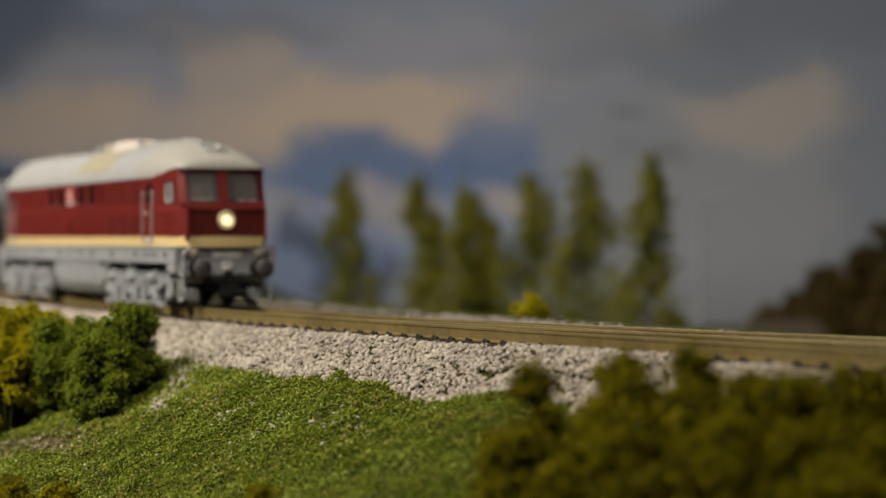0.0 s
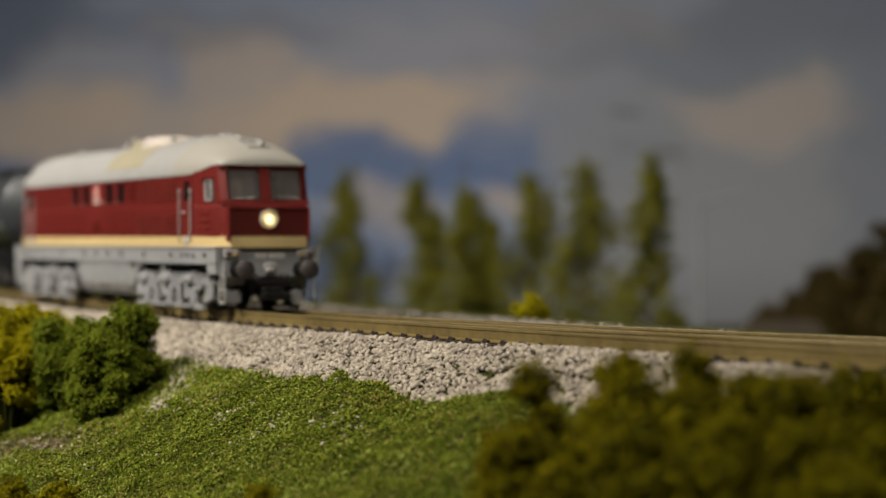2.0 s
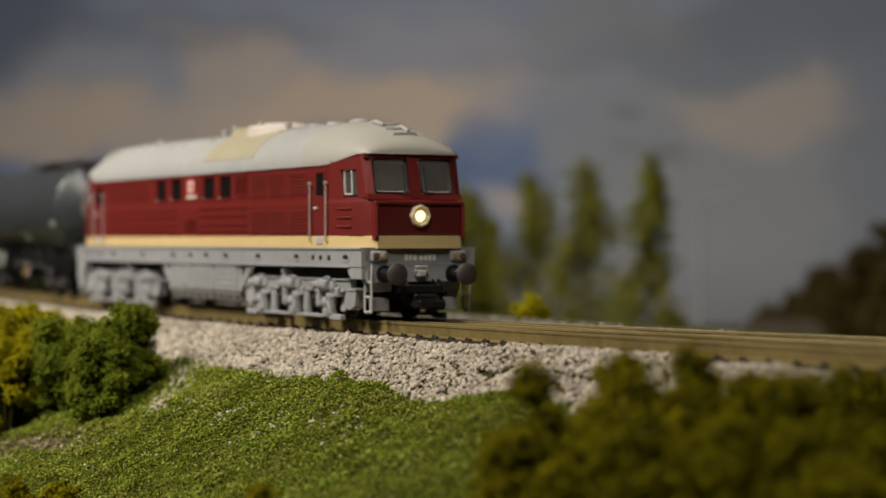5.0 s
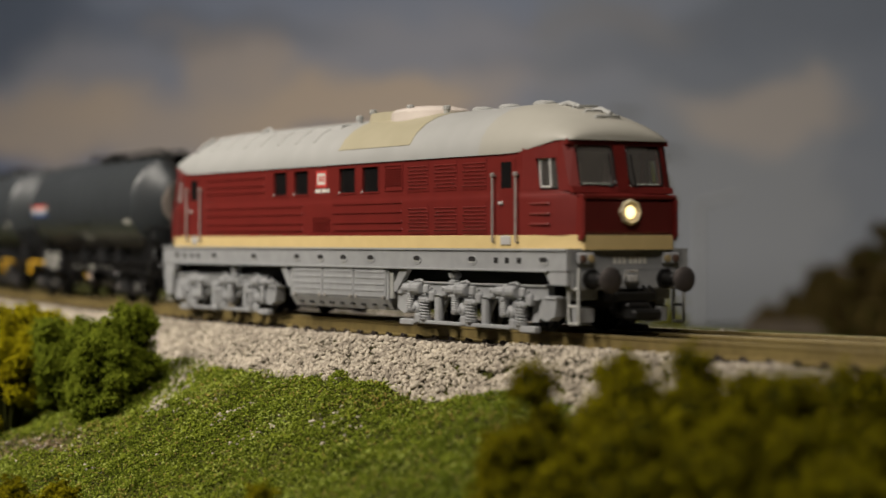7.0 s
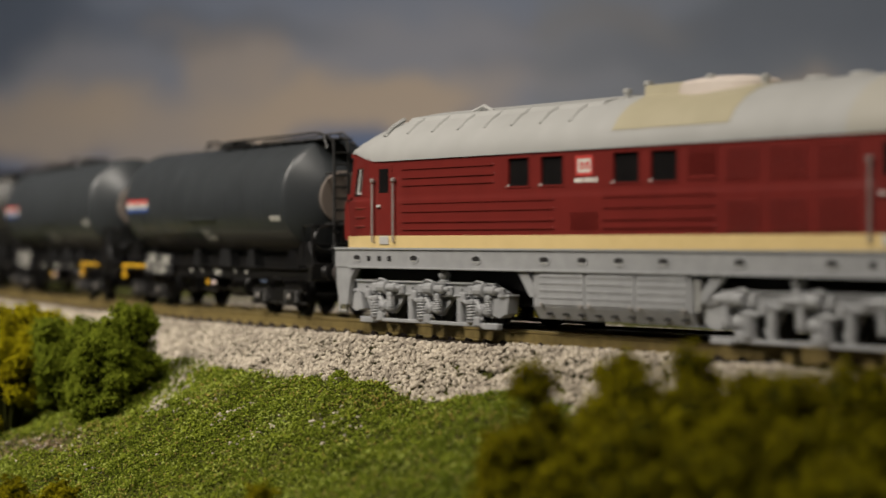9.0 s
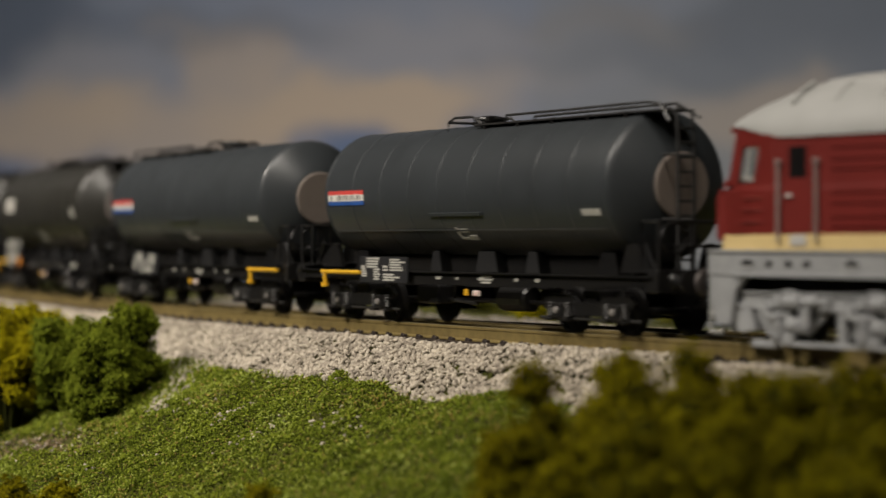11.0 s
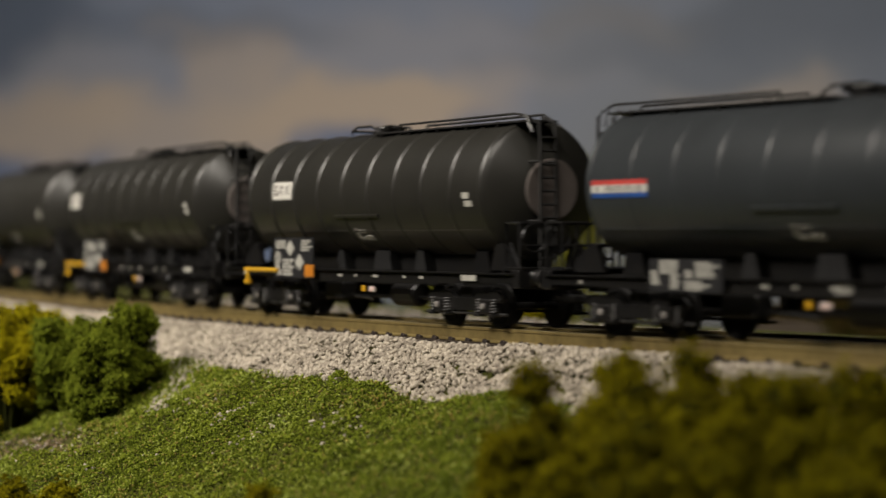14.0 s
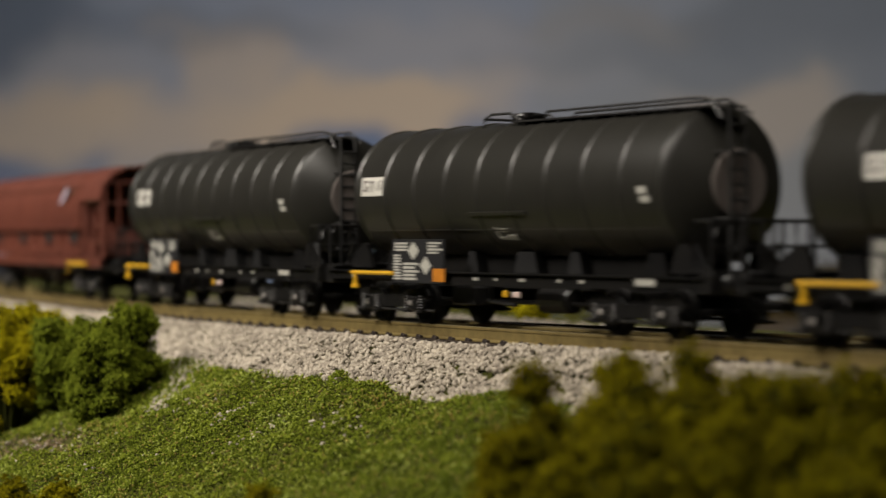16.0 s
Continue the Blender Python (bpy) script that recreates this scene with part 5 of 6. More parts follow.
# body red darkened, so that the end panels carry painted shade
REDSHADE = mat("nose_red_shaded", (0.12, 0.014, 0.012), 0.45, other=(0.10, 0.012, 0.01), scale=2)
CREAMLAMP = mat("lamp_cream", (0.72, 0.62, 0.42), 0.45, scale=5)
GREYLIGHT = mat("light_grey", (0.42, 0.42, 0.40), 0.5, scale=5)
CHROMEDULL = mat("dull_metal", (0.52, 0.48, 0.45), 0.4, 0.5, scale=6)
AMBER = mat("amber_glass", (0.42, 0.32, 0.16), 0.2, scale=5)
LENSRED = mat("dull_red_glass", (0.13, 0.075, 0.055), 0.25, scale=5)
LOCO = build_loco()


# ---- tank wagons ----
TZ, TR = 2.84, 1.425  # tank axis height and radius


def shell(bm, x0, x1, a0, a1, r, thick=0.012, seg=8):
    """A curved plate on the tank's side, from angle a0 to a1 below and above its middle."""
    def arc(q):
        return [(-q * math.cos(a), TZ + q * math.sin(a)) for a in [a0 + (a1 - a0) * i / seg for i in range(seg + 1)]]
    out, inn = arc(r + thick), arc(r - 0.01)
    return loft(bm, [[(x, y, z) for y, z in out + inn[::-1]] for x in (x0, x1)])


def z_angle(z):
    return math.asin(max(-1, min(1, (z - TZ) / TR)))


def wagon_bogie(wagon, cx):
    bogie = part("bogie", box(B(), -0.25, 0.25, -1.0, 1.0, 0.5, 0.85, 0.03), BLACK, wagon, "black two-axle bogie", at=(cx, 0, 0))
    for sy in (-1, 1):
        ys = sorted((0.94 * sy, 1.06 * sy))
        f = B()
        prism(f, [(-1.45, 0.62), (-1.25, 0.78), (-0.5, 0.74), (-0.35, 0.62), (0.35, 0.62), (0.5, 0.74), (1.25, 0.78), (1.45, 0.62), (1.35, 0.55), (0.6, 0.50), (0.45, 0.36), (-0.45, 0.36), (-0.6, 0.50), (-1.35, 0.55)], *ys)
        part("side_frame", f, BLACK, bogie)
        for x in (-0.9, 0.9):
            a = B()
            box(a, x - 0.17, x + 0.17, *sorted((1.0 * sy, 1.16 * sy)), 0.30, 0.60, 0.03)
            part("axle_box", a, BLACK, bogie)
            part("axle_cap", turned(B(), [(1.15 * sy, 0.075), (1.19 * sy, 0.06), (1.195 * sy, 0.01)], "y", (x, 0, 0.46), seg=10), CAP, bogie, "pale axle cap")
            for dx in (-0.28, 0.28):
                part("spring", spring(B(), x + dx, 1.06 * sy, 0.30, 0.60, 0.085, 5, 0.022), BLACKSHINE, bogie)
                part("spring_seat", box(B(), x + dx - 0.11, x + dx + 0.11, *sorted((0.96 * sy, 1.15 * sy)), 0.25, 0.30, 0.01), BLACK, bogie)
        rodm = B()
        rod(rodm, [(-1.6, 1.0 * sy, 0.30), (1.6, 1.0 * sy, 0.30)], 0.03, 5)
        part("brake_rod", rodm, BLACKSHINE, bogie)
    for x in (-0.9, 0.9):
        wheelset(bogie, x, 0.46)
    return bogie


def bars_on(bm, x0, x1, z0, z1, rows, y, seed, fill=0.85):
    """Rows of plain bars in place of lettering that cannot be read."""
    rng = random.Random(seed)
    h = (z1 - z0) / rows
    for i in range(rows):
        w = (x1 - x0) * rng.uniform(0.6, 1.0) * fill
        box(bm, x0, x0 + w, y - 0.004, y, z0 + h * i + 0.2 * h, z0 + h * (i + 1) - 0.15 * h)
    return bm


def tank_wagon(kind, ladder, x_back, x_front, lever, board, sign=-5.05, group="tank wagons"):
    """kind: grey with a three-colour sign, or dark with a white plate; ladder: the end with the ladder (1 is the leading end)."""
    dark = kind == "plate"
    paint = TANK2 if dark else TANK
    label = "black-olive tank wagon with white plate," if dark else "dark grey tank wagon with red-white-blue sign,"
    w = thing("tank_wagon", label + (" ladder at one end" if ladder > 0 else " bare pale end disc"), "tank wagon", group)
    x0, x1 = x_back, x_front
    # blunt conical ends that taper from a crisp rim to the round end plate
    x0, x1 = x0 + 0.04, x1 - 0.26
    cone = [(0.0, TR), (0.03, TR - 0.008), (0.07, TR - 0.045), (0.12, TR - 0.12), (0.30, 0.98), (0.44, 0.72), (0.50, 0.58), (0.52, 0.02)]
    pr = [(x0 - u, r) for u, r in reversed(cone)] + [(x1 + u, r) for u, r in cone]
    tank = part("tank", turned(B(), pr, "x", (0, 0, TZ), seg=64), paint, w, smooth=True)
    step = 1.245
    n = int((x1 - x0) / step) + 1
    wide, tall = (1.0, 1.25) if dark else (0.8, 0.5)
    for i in range(n + 1):
        x = x0 + 0.03 + (x1 - x0 - 0.06) * i / n
        part("tank_ring", turned(B(), [(x + u * wide, TR - 0.006 + h * tall) for u, h in ((-0.075, 0.0), (-0.05, 0.012), (-0.022, 0.026), (0, 0.030), (0.022, 0.026), (0.05, 0.012), (0.075, 0.0))], "x", (0, 0, TZ), seg=64), paint, tank, smooth=True)
    for xe, q in ((x1 + 0.522, 1), (x0 - 0.525, -1)):
        part("end_disc", turned(B(), [(xe - 0.03 * q, 0.64), (xe, 0.64), (xe + 0.02 * q, 0.60), (xe + 0.022 * q, 0.02)], "x", (0, 0, TZ), seg=40), DISCDARK if dark else DISC, tank, "pale brown round plate on the tank's end")
    part("end_line", box(B(), x1 + 0.285, x1 + 0.292, -0.60, -0.05, TZ - 0.03, TZ), WHITE, tank)
    # seams and catwalk strip along the side
    a = z_angle(2.02)
    part("side_seam", shell(B(), x0 + 0.2, x1 - 0.2, a - 0.012, a + 0.012, TR, 0.015, 2), paint, tank, smooth=True)
    a = z_angle(2.36)
    part("rub_strip", shell(B(), -0.86 if not dark else -0.75, 1.12 if not dark else 1.25, a - 0.025, a + 0.02, TR, 0.045, 3), paint, tank, "narrow strip on the tank's side", smooth=True)
    # printed signs
    if dark:
        pl = part("sign", shell(B(), sign, sign + 0.98, z_angle(2.78), z_angle(3.19), TR, 0.012, 5), WHITE, tank, "white plate with worn lettering", smooth=True)
        ink = B()
        for xs, xe, za, zb in ((0.12, 0.19, 2.85, 3.08), (0.19, 0.36, 3.04, 3.08), (0.19, 0.36, 2.85, 2.89), (0.30, 0.36, 2.89, 2.96), (0.46, 0.51, 2.85, 3.06), (0.62, 0.67, 2.85, 3.06), (0.51, 0.62, 3.03, 3.07), (0.86, 0.91, 2.86, 3.08), (1.02, 1.07, 2.86, 3.08)):
            shell(ink, sign + xs * 0.78, sign + xe * 0.78, z_angle(za + 0.03), z_angle(zb + 0.04), TR, 0.018, 2)
        tagged(part("lettering", ink, FADED, pl), kind="stuff")
        lab = B()
        shell(lab, 4.84, 5.10, z_angle(2.66), z_angle(2.79), TR, 0.012, 2)
        shell(lab, 4.90, 5.18, z_angle(2.50), z_angle(2.62), TR, 0.012, 2)
        part("label", lab, PALE, tank, "small pale label")
    else:
        for za, zb, m, nm in ((2.83, 2.92, REDPRINT, "red"), (2.69, 2.83, WHITE, "white"), (2.60, 2.69, BLUEPRINT, "blue")):
            part("sign_band", shell(B(), -5.05, -3.50, z_angle(za), z_angle(zb), TR, 0.014, 2), m, tank, nm + " band of the sign")
        ink = B()
        for i in range(5):
            x = -4.92 + 0.28 * i
            shell(ink, x, x + 0.05, z_angle(2.71), z_angle(2.81), TR, 0.020, 2)
            if i:
                shell(ink, x + 0.13, x + 0.18, z_angle(2.71), z_angle(2.81), TR, 0.020, 2)
                shell(ink, x, x + 0.18, z_angle(2.79), z_angle(2.81), TR, 0.020, 2)
        tagged(part("lettering", ink, FADED, tank), kind="stuff")
        lab = B()
        shell(lab, 4.52, 5.10, z_angle(2.28), z_angle(2.40), TR, 0.012, 2)
        part("label", lab, PALE, tank, "small pale label")
    small = B()
    shell(small, -0.09, -0.01, z_angle(1.84), z_angle(2.08), TR, 0.012, 2)
    shell(small, 0.04, 0.34, z_angle(1.98), z_angle(2.05), TR, 0.012, 2)
    shell(small, -0.01, 0.22, z_angle(1.83), z_angle(1.88), TR, 0.012, 2)
    shell(small, 0.26, 0.56, z_angle(1.82), z_angle(1.92), TR, 0.012, 2)
    tagged(part("stencil", small, PALE, tank, "pale stencil marks"), kind="stuff")
    # underframe
    fr = B()
    box(fr, -6.6, 6.6, -0.25, 0.25, 0.80, 1.15, 0.02)
    box(fr, -6.75, -6.45, -1.3, 1.3, 0.86, 1.22, 0.02)
    box(fr, 6.45, 6.75, -1.3, 1.3, 0.86, 1.22, 0.02)
    box(fr, -5.0, 5.0, -0.5, 0.5, 1.1, 1.5, 0.02)
    frame_ob = part("underframe", fr, BLACK, w, "black underframe")
    for sy in (-1, 1):
        so = B()
        prism(so, [(-6.6, 1.15), (6.6, 1.15), (6.6, 0.95), (5.6, 0.95), (2.6, 0.88), (-2.6, 0.88), (-5.6, 0.95), (-6.6, 0.95)], *sorted((1.16 * sy, 1.28 * sy)))
        box(so, -6.6, 6.6, *sorted((1.16 * sy, 1.36 * sy)), 1.12, 1.15)
        part("solebar", so, BLACK, w)
        for x, q in ((-4.6, 0.26), (-1.5, 0.16), (0.45, 0.34), (2.1, 0.18), (4.6, 0.26)):
            part("saddle", prism(B(), [(x - q - 0.06, 1.15), (x + q + 0.06, 1.15), (x + q - 0.04, 1.58), (x - q + 0.04, 1.58)], *sorted((0.40 * sy, 0.78 * sy))), SADDLE if abs(x) < 3 else BLACK, w)
        pl = B()
        for x, v in ((-0.72, 0.20), (0.05, 0.10), (0.9, 0.22), (2.2, 0.12), (2.9, 0.16), (-5.6, 0.08)):
            box(pl, x, x + v, *sorted((1.28 * sy, 1.288 * sy)), 0.99, 1.05)
        box(pl, 4.72, 5.28, *sorted((1.36 * sy, 1.368 * sy)), 0.98, 1.10) if dark else bars_on(pl, 1.0, 1.6, 0.92, 1.1, 3, 1.285 * sy, 3)
        tagged(part("solebar_marks", pl, PALE, w, "small white markings"), kind="stuff")
        # brake gear below
        bg = B()
        rod(bg, [(-3.0, 0.6 * sy, 0.55), (3.0, 0.6 * sy, 0.55)], 0.05, 6)
        box(bg, -2.1, -1.2, *sorted((0.5 * sy, 0.9 * sy)), 0.45, 0.85, 0.04)
        turned(bg, [(0.8, 0.22), (0.85, 0.27), (1.75, 0.27), (1.8, 0.22)], "x", (0, 0.55 * sy, 0.62), seg=14)
        rod(bg, [(-0.5, 0.95 * sy, 0.88), (-0.5, 0.95 * sy, 0.55), (0.4, 0.95 * sy, 0.5)], 0.04, 5)
        part("brake_gear", bg, BLACK, w)
        kn = part("brake_handle", box(B(), 0.62, 0.86, *sorted((1.18 * sy, 1.25 * sy)), 0.66, 0.78, 0.02), LENSPINK, w, "red and white brake handle")
        part("handle_tag", box(B(), 0.28, 0.42, *sorted((1.18 * sy, 1.24 * sy)), 0.66, 0.80, 0.02), YELLOW, w, "small yellow tag")
    # lettered board on the side, bars for its writing
    bx0, bx1, bz0, bz1 = board
    bd = part("data_board", box(B(), bx0, bx1, -1.44, -1.40, bz0, bz1, 0.005), BOARD, w, "dark data board with white bars")
    ink = B()
    q = bx1 - bx0
    hgt = bz1 - bz0
    if dark:
        bars_on(ink, bx0 + 0.05 * q, bx0 + 0.38 * q, bz0 + 0.72 * hgt, bz0 + 0.94 * hgt, 3, -1.441, 5)
        bars_on(ink, bx0 + 0.03 * q, bx0 + 0.20 * q, bz0 + 0.06 * hgt, bz0 + 0.66 * hgt, 9, -1.441, 6, 1.0)
        bars_on(ink, bx0 + 0.22 * q, bx0 + 0.62 * q, bz0 + 0.05 * hgt, bz0 + 0.48 * hgt, 5, -1.441, 7, 0.9)
        bars_on(ink, bx0 + 0.70 * q, bx0 + 1.0 * q, bz0 + 0.66 * hgt, bz0 + 0.95 * hgt, 4, -1.441, 8, 0.95)
        for cx, cz in ((0.42, 0.74), (0.66, 0.40)):
            x, z = bx0 + cx * q, bz0 + cz * hgt
            pts = [(x - 0.11 * q, z), (x, z + 0.21 * hgt), (x + 0.11 * q, z), (x, z - 0.21 * hgt)]
            prism(ink, pts, -1.447, -1.438)
        part("orange_plate", box(B(), bx0 + 0.80 * q, bx0 + 1.02 * q, -1.452, -1.438, bz0 + 0.04 * hgt, bz0 + 0.34 * hgt, 0.004), ORANGE, bd, "orange hazard plate")
    else:
        bars_on(ink, bx0 + 0.15 * q, bx0 + 0.42 * q, bz0 + 0.55 * hgt, bz0 + 0.98 * hgt, 4, -1.441, 5, 1.0)
        bars_on(ink, bx0 + 0.03 * q, bx0 + 0.16 * q, bz0 + 0.20 * hgt, bz0 + 0.66 * hgt, 5, -1.441, 6, 1.0)
        bars_on(ink, bx0 + 0.30 * q, bx0 + 0.46 * q, bz0 + 0.08 * hgt, bz0 + 0.55 * hgt, 5, -1.441, 7, 1.0)
        bars_on(ink, bx0 + 0.50 * q, bx0 + 0.85 * q, bz0 + 0.05 * hgt, bz0 + 0.36 * hgt, 3, -1.441, 8, 1.0)
        bars_on(ink, bx0 + 0.64 * q, bx0 + 0.98 * q, bz0 + 0.44 * hgt, bz0 + 0.94 * hgt, 5, -1.441, 9, 1.0)
        bars_on(ink, bx0 + 0.50 * q, bx0 + 0.62 * q, bz0 + 0.42 * hgt, bz0 + 0.68 * hgt, 2, -1.441, 10, 1.0)
    tagged(part("lettering", ink, PALE, bd), kind="stuff")
    for xl, way in lever:
        lv = B()
        rod(lv, [(xl, -1.47, 0.82), (xl, -1.47, 1.08), (xl + 0.05, -1.47, 1.10), (xl + 1.6 * way, -1.47, 1.10)], 0.05, 6)
        rod(lv, [(xl - 0.14, -1.47, 1.10), (xl + 0.1, -1.47, 1.10)], 0.05, 6)
        turned(lv, [(0.76, 0.09), (0.84, 0.09)], "z", (xl, -1.47, 0), seg=8)
        part("brake_lever", lv, YELLOW, w, "yellow shunting lever", smooth=True)
    for cx in (-4.22, 4.32):
        wagon_bogie(w, cx)
    # ends: buffers, coupling, platform rails
    for sx in (-1, 1):
        for sy in (-1, 1):
            bf = part("buffer", turned(B(), [(6.75 * sx, 0.17), (6.8 * sx, 0.12), (7.1 * sx, 0.12), (7.12 * sx, 0.22), (7.18 * sx, 0.23), (7.2 * sx, 0.02)], "x", (0, 0.875 * sy, 1.06), seg=14), BLACK, w, smooth=True)
        cb = B()
        box(cb, min(6.4 * sx, 7.4 * sx), max(6.4 * sx, 7.4 * sx), -0.2, 0.2, 0.55, 0.72, 0.03)
        part("coupling", cb, BLACK, w)
        pl = B()
        box(pl, min(6.1 * sx, 6.75 * sx), max(6.1 * sx, 6.75 * sx), -1.25, 1.25, 1.22, 1.27, 0.01)
        part("platform", pl, BLACK, w)
        rl = B()
        for y in (-1.22, -0.45, 0.45, 1.22):
            rod(rl, [(6.68 * sx, y, 1.25), (6.68 * sx, y, 2.15)], 0.035, 5)
        rod(rl, [(6.2 * sx, -1.22, 1.25), (6.2 * sx, -1.22, 2.15), (6.68 * sx, -1.22, 2.15), (6.68 * sx, 1.22, 2.15), (6.2 * sx, 1.22, 2.15), (6.2 * sx, 1.22, 1.25)], 0.035, 5)
        rod(rl, [(6.68 * sx, -1.22, 1.7), (6.68 * sx, 1.22, 1.7)], 0.03, 5)
        wheel_ring = [(6.72 * sx, -0.9 + 0.28 * math.cos(a), 1.85 + 0.28 * math.sin(a)) for a in [6.283 * i / 16 for i in range(17)]]
        rod(rl, wheel_ring, 0.03, 5)
        rod(rl, [(6.3 * sx, -1.0, 1.25), (6.0 * sx, -1.0, 1.75)], 0.05, 5)
        part("platform_rail", rl, BLACK, w, "black platform railing", smooth=True)
        br = B()
        for sy in (-1, 1):
            prism(br, [(5.25 * sx, 1.2), (6.35 * sx, 1.2), (6.30 * sx, 1.27), (5.62 * sx, 1.75), (5.45 * sx, 1.72), (5.35 * sx, 1.5)], *sorted((0.86 * sy, 0.98 * sy)))
        part("end_bracket", br, BLACK, w)
    # top walkway, dome loop, ladder
    g = ladder
    def XL(v):
        return (v if g > 0 or v < 5.2 else 5.2 + (v - 5.2) * 0.4) * g
    wk = part("walkway", box(B(), min(XL(-0.3), XL(6.1)), max(XL(-0.3), XL(6.1)), -0.62, 0.10, 4.32, 4.36, 0.008), BLACKSHINE, w, "black grid walkway")
    for x in (0.1, 1.3, 2.5, 3.7, 4.9):
        part("support", box(B(), XL(x) - 0.04, XL(x) + 0.04, -0.6, 0.1, 4.20, 4.37), BLACK, wk)
    hr = B()
    rod(hr, [(XL(0.9), -0.62, 4.34), (XL(0.95), -0.62, 4.49), (XL(3.2), -0.62, 4.49), (XL(5.6), -0.62, 4.50), (XL(6.0), -0.62, 4.45), (XL(6.25), -0.62, 4.1)], 0.028, 5)
    rod(hr, [(XL(0.9), 0.10, 4.34), (XL(0.95), 0.10, 4.49), (XL(5.6), 0.10, 4.50), (XL(6.25), 0.10, 4.2)], 0.028, 5)
    rod(hr, [(XL(-1.4), -0.55, 4.18), (XL(-1.35), -0.55, 4.45), (XL(-1.0), -0.62, 4.53), (XL(-0.3), -0.62, 4.52), (XL(0.0), -0.60, 4.36)], 0.03, 5)
    rod(hr, [(XL(-1.4), 0.35, 4.18), (XL(-1.35), 0.35, 4.45), (XL(-1.0), 0.35, 4.53), (XL(-0.3), 0.35, 4.52), (XL(0.0), 0.35, 4.36)], 0.03, 5)
    rod(hr, [(XL(-1.35), -0.55, 4.45), (XL(-1.35), 0.35, 4.45)], 0.03, 5)
    part("top_rail", hr, BLACKSHINE, wk, "thin black guard rail", smooth=True)
    wk.location.z = -0.11 * K
    dm = B()
    turned(dm, [(4.15, 0.34), (4.42, 0.34), (4.46, 0.38), (4.50, 0.36), (4.54, 0.15), (4.55, 0.02)], "z", (XL(-0.55), 0, 0), seg=20)
    box(dm, XL(-0.3) - 0.1, XL(-0.3) + 0.1, -0.3, -0.1, 4.4, 4.52, 0.02)
    part("manhole", dm, BLACK, tank, "black manhole cover").location.z = -0.08 * K
    xl = 6.35 if g > 0 else 7.2
    ld = B()
    for y in (-0.50, -0.12):
        rod(ld, [(XL(xl), y, 1.25), (XL(xl), y, 3.7), (XL(xl - 0.06), y, 4.18), (XL(xl - 0.5), y, 4.31)], 0.035, 5)
    for i in range(10):
        rod(ld, [(XL(xl), -0.50, 1.45 + 0.27 * i), (XL(xl), -0.12, 1.45 + 0.27 * i)], 0.028, 5)
    for z in (2.2, 3.4):
        for y in (-0.50, -0.12):
            rod(ld, [(XL(xl), y, z), (XL(xl - 0.45), y, z)], 0.025, 4)
    part("ladder", ld, BLACKSHINE, w, "black end ladder", smooth=True)
    return w


SADDLE = mat("saddle_grey", (0.013, 0.013, 0.0135), 0.55, scale=6)
DISCDARK = mat("darker_end_disc", (0.13, 0.11, 0.10), 0.6, scale=4)
CAP = mat("axle_cap", (0.30, 0.28, 0.26), 0.5, scale=8)
PALE = mat("pale_print", (0.48, 0.47, 0.42), 0.6, scale=9, other=(0.36, 0.35, 0.31))
FADED = mat("faded_ink", (0.13, 0.11, 0.10), 0.7, scale=9)
BOARD = mat("board_black", (0.02, 0.02, 0.022), 0.5, scale=5)
LENSPINK = mat("handle_red", (0.55, 0.22, 0.18), 0.5, scale=7, other=(0.65, 0.6, 0.55))
WAGONS = [
    (tank_wagon("sign", 1, -5.25, 5.60, [(-5.15, 1)], (-3.62, -1.62, 0.89, 1.45)), -17.63),
    (tank_wagon("sign", -1, -5.25, 5.60, [(4.95, 1)], (-3.42, -1.50, 0.89, 1.47)), -31.61),
    (tank_wagon("plate", 1, -5.10, 5.78, [(-5.02, 1)], (-3.64, -1.66, 0.92, 1.87), -3.74), -45.78),
    (tank_wagon("plate", 1, -5.25, 5.78, [(-5.14, 1)], (-3.62, -1.58, 0.90, 1.83), -4.94), -59.83),
    (tank_wagon("plate", 1, -5.25, 5.85, [(-5.2, 1)], (-3.62, -1.6, 0.92, 1.85), -4.6), -73.64),
]


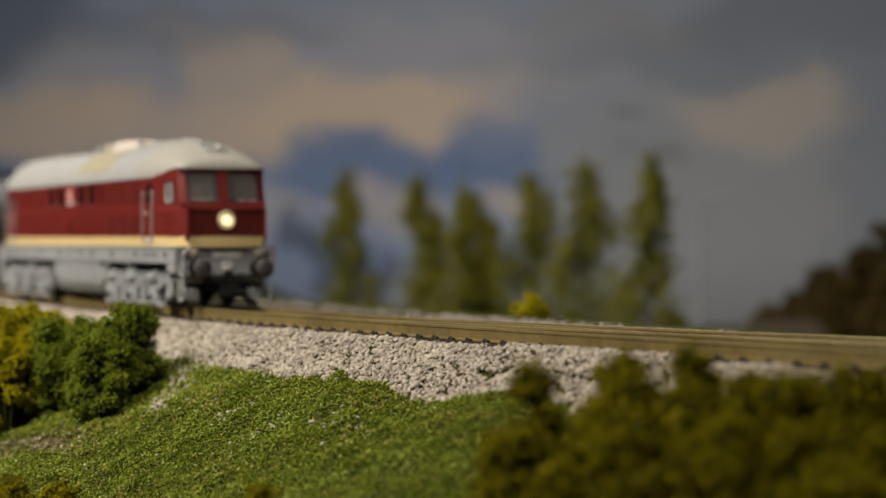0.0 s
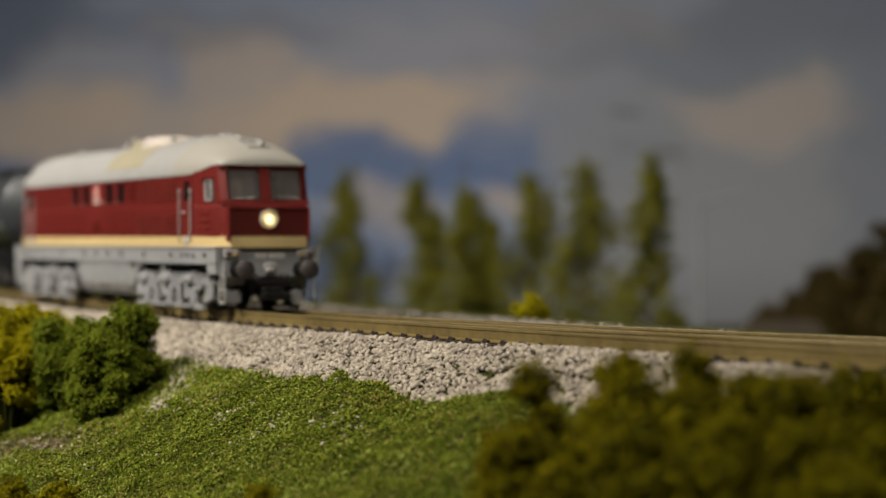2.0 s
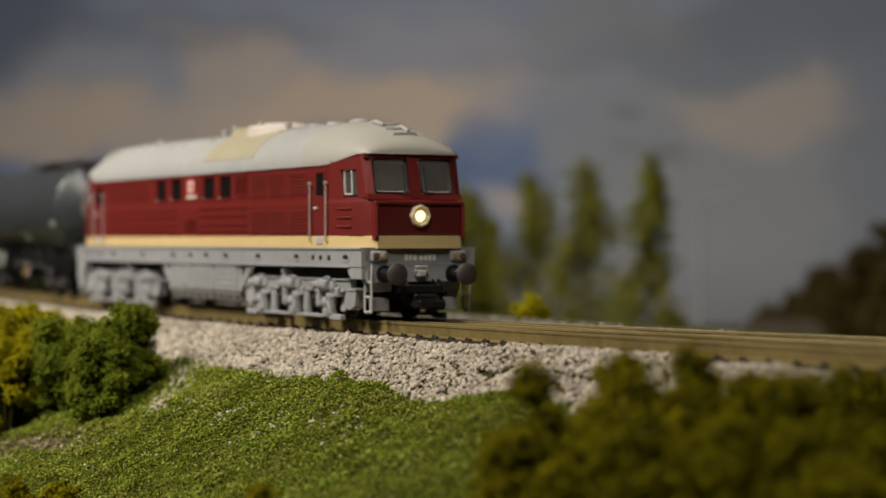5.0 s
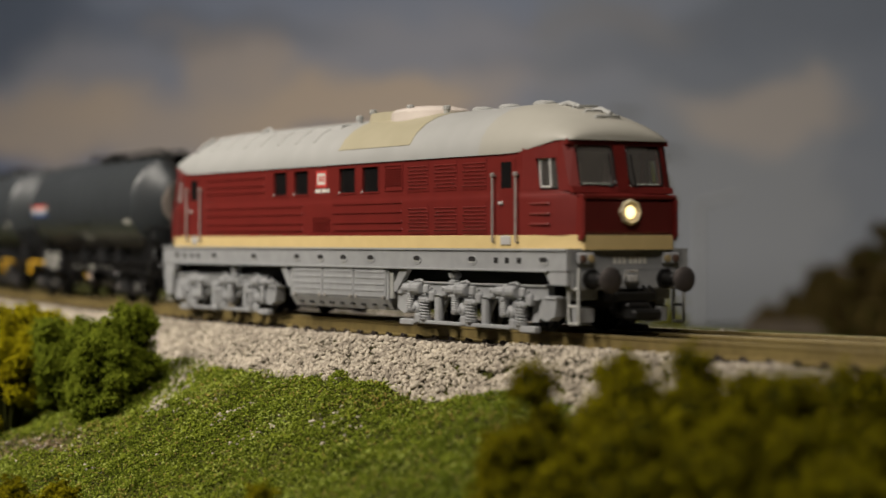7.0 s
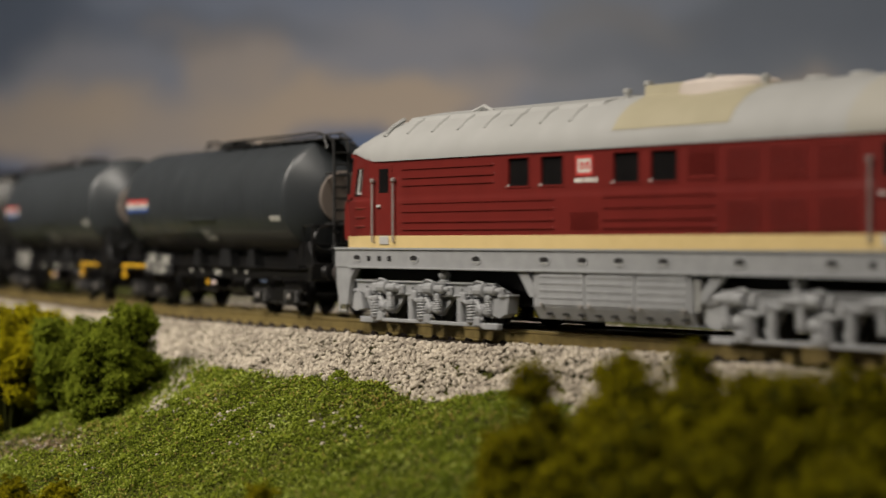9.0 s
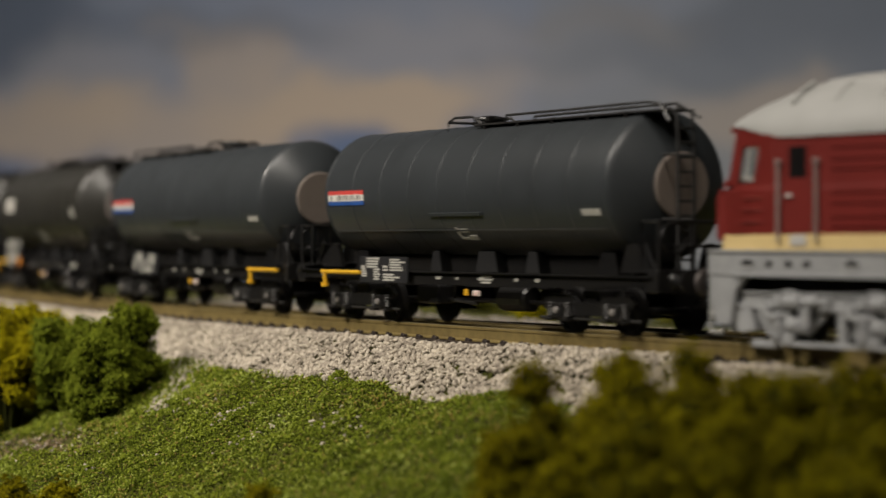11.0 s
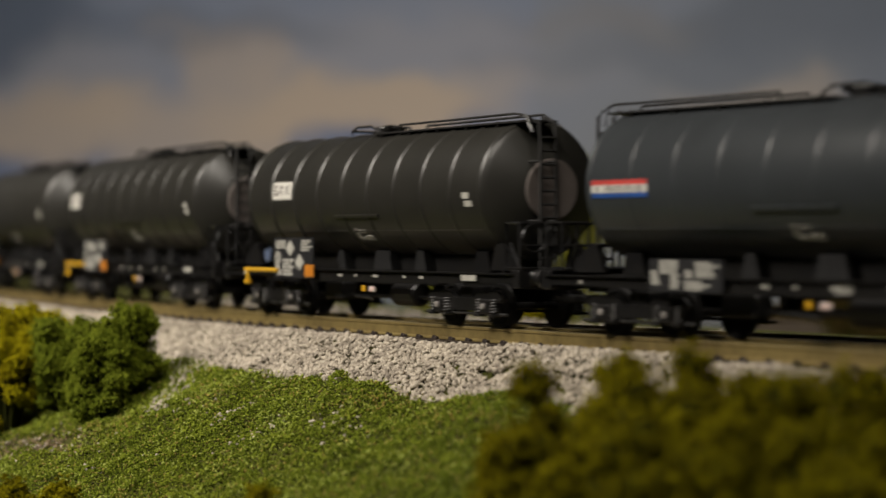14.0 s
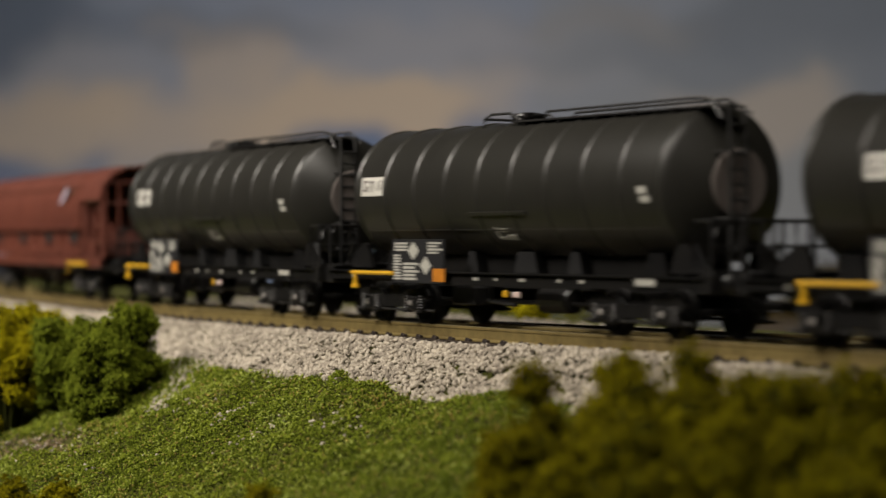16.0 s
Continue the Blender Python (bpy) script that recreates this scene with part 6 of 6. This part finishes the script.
def build_hopper():
    w = thing("hopper_wagon", "rust-brown bogie hopper wagon with a curved roof", "hopper wagon")
    prof = [(1.40, 2.10), (1.46, 2.5), (1.44, 3.0), (1.30, 3.45), (1.02, 3.78), (0.62, 3.98), (0, 4.05)]
    ring = [(y, z) for y, z in prof] + [(-y, z) for y, z in reversed(prof[:-1])]
    roof = part("roof", loft(B(), [[(x, y, z) for y, z in ring] for x in (-7.9, 6.2)]), BROWN, w, "curved brown sliding roof", smooth=True)
    for x in (-5.2, -1.6, 2.0, 5.6):
        part("roof_band", loft(B(), [[(q, y * 1.012, 2.1 + (z - 2.1) * 1.012) for y, z in ring] for q in (x - 0.06, x + 0.06)]), BROWN, roof, smooth=True)
    inner = [(y * 0.95, z - 0.07) for y, z in ring]
    part("end_hood", loft(B(), [[(x, y, z) for y, z in ring[2:-2]] + [(x, y, z) for y, z in reversed(inner[2:-2])] for x in (6.2, 8.35)]), BROWN, w, "brown roof hood over the end platform", smooth=True)
    side = part("side", loft(B(), [[(x, -1.34, 2.16), (x, -1.36, 1.35), (x, 1.36, 1.35), (x, 1.34, 2.16)] for x in (-7.7, 6.0)]), BROWN, w)
    for sy in (-1, 1):
        for x in (-4.9, -1.35, 2.2, 5.35):
            # no real recess: a dark plate gives the pocket its shade
            pk = part("pocket", box(B(), x - 0.45, x + 0.45, *sorted((1.35 * sy, 1.385 * sy)), 1.72, 2.06, 0.03), DARK, side, "dark square plate carrying an opening's shade")
            part("pocket_rim", frame_ring(x - 0.45, x + 0.45, 1.72, 2.06, *sorted((1.345 * sy, 1.41 * sy)), 0.06), BROWN, pk)
        for x in (-6.6, -3.1, 0.45, 3.8):
            part("rib", box(B(), x - 0.07, x + 0.07, *sorted((1.34 * sy, 1.44 * sy)), 1.38, 2.12, 0.015), BROWN, side)
        part("ledge", box(B(), -7.8, 6.15, *sorted((1.36 * sy, 1.52 * sy)), 2.14, 2.21, 0.015), BROWN, w, "brown walkway ledge below the roof")
        part("sill", box(B(), -8.2, 8.2, *sorted((1.28 * sy, 1.40 * sy)), 1.0, 1.30, 0.02), BROWN, w)
        part("drip_rail", rod(B(), [(-7.8, 1.32 * sy, 3.44), (6.1, 1.32 * sy, 3.44)], 0.04, 5), BROWN, w)
        for x, z in ((6.35, 3.3), (7.35, 2.5), (8.25, 3.5)):
            part("end_post", box(B(), x - 0.09, x + 0.09, *sorted((1.18 * sy, 1.34 * sy)), 1.28, z, 0.02), BROWN, w)
        for z in (1.75, 2.25, 2.75):
            part("end_rung", rod(B(), [(7.35, 1.27 * sy, z), (8.25, 1.27 * sy, z)], 0.04, 5), BROWN, w)
        part("valve_box", box(B(), 6.5, 7.2, *sorted((0.95 * sy, 1.25 * sy)), 1.3, 1.85, 0.04), BROWN, w)
    part("end_slope", loft(B(), [[(6.2, y, 3.7), (7.3, y, 1.4), (7.2, y, 1.3), (6.15, y, 3.5)] for y in (-1.15, 1.15)]), BROWN, w, "sloping hopper end")
    for y in (-0.8, 0.0, 0.8):
        part("end_strut", rod(B(), [(8.25, y, 1.3), (8.25, y, 3.6)], 0.06, 5), BROWN, w)
    for z in (2.0, 2.9, 3.5):
        part("end_beam", rod(B(), [(8.25, -1.3, z), (8.25, 1.3, z)], 0.05, 5), BROWN, w)
    part("panel", prism(B(), [(3.9, 2.95), (4.8, 3.40), (5.15, 3.40), (4.25, 2.95)], -1.50, -1.32), LILAC, w, "pale lilac worn label")
    part("underframe", box(B(), -8.2, 8.2, -0.9, 0.9, 0.8, 1.1, 0.02), BLACK, w)
    for x in (-3.5, 0, 3.5):
        part("chute", loft(B(), [[(x - q, -q * 1.3, z), (x + q, -q * 1.3, z), (x + q, q * 1.3, z), (x - q, q * 1.3, z)] for q, z in ((0.95, 1.35), (0.4, 0.45))]), DARKBROWN, w, "dark discharge chute")
    lv = B()
    rod(lv, [(4.95, -1.47, 0.82), (4.95, -1.47, 1.10), (6.9, -1.47, 1.10)], 0.06, 6)
    part("brake_lever", lv, YELLOW, w, "yellow shunting lever", smooth=True)
    for sx in (-1, 1):
        for y in (-0.875, 0.875):
            part("buffer", turned(B(), [(8.2 * sx, 0.17), (8.4 * sx, 0.12), (8.5 * sx, 0.22), (8.55 * sx, 0.02)], "x", (0, y, 1.06), seg=12), BLACK, w)
        part("coupling", box(B(), min(7.8 * sx, 8.6 * sx), max(7.8 * sx, 8.6 * sx), -0.2, 0.2, 0.55, 0.72, 0.03), BLACK, w)
    for cx in (-5.6, 5.6):
        wagon_bogie(w, cx)
    return w


LILAC = mat("lilac_label", (0.55, 0.48, 0.60), 0.6, scale=8)
DARKBROWN = mat("dark_brown", (0.05, 0.02, 0.014), 0.6, scale=3)
HOPPER = build_hopper()


# ---- movement ----
def pose_on_track(s, reach):
    a = s * CURVE
    m = Matrix.Rotation(a, 4, "Z")
    m.translation = along(s, reach * reach * CURVE / 2) * K
    return m


def motions():
    times = [t for t, _ in RUN]
    for vehicle, x, reach in [(LOCO, 0.0, 6.0)] + [(w, c, 4.4) for w, c in WAGONS] + [(HOPPER, -89.6, 5.2)]:
        walk(vehicle, [(t, pose_on_track(S_of(t) + x, reach)) for t in times])
    start = S_of(0)
    for r in (0.46, 0.525):
        ts, last = [0.0], start
        for i in range(1, 481):
            t = i / 30
            if S_of(t) - last > r * 1.2 or i == 480:
                ts.append(t)
                last = S_of(t)
        turns = [(t, math.degrees((S_of(t) - start) / r)) for t in ts]
        for ob, x, radius, z in WHEELS:
            if radius == r:
                walk(ob, [(t, pose(x * K, 0, r * K, 0, d, 0)) for t, d in turns])


motions()
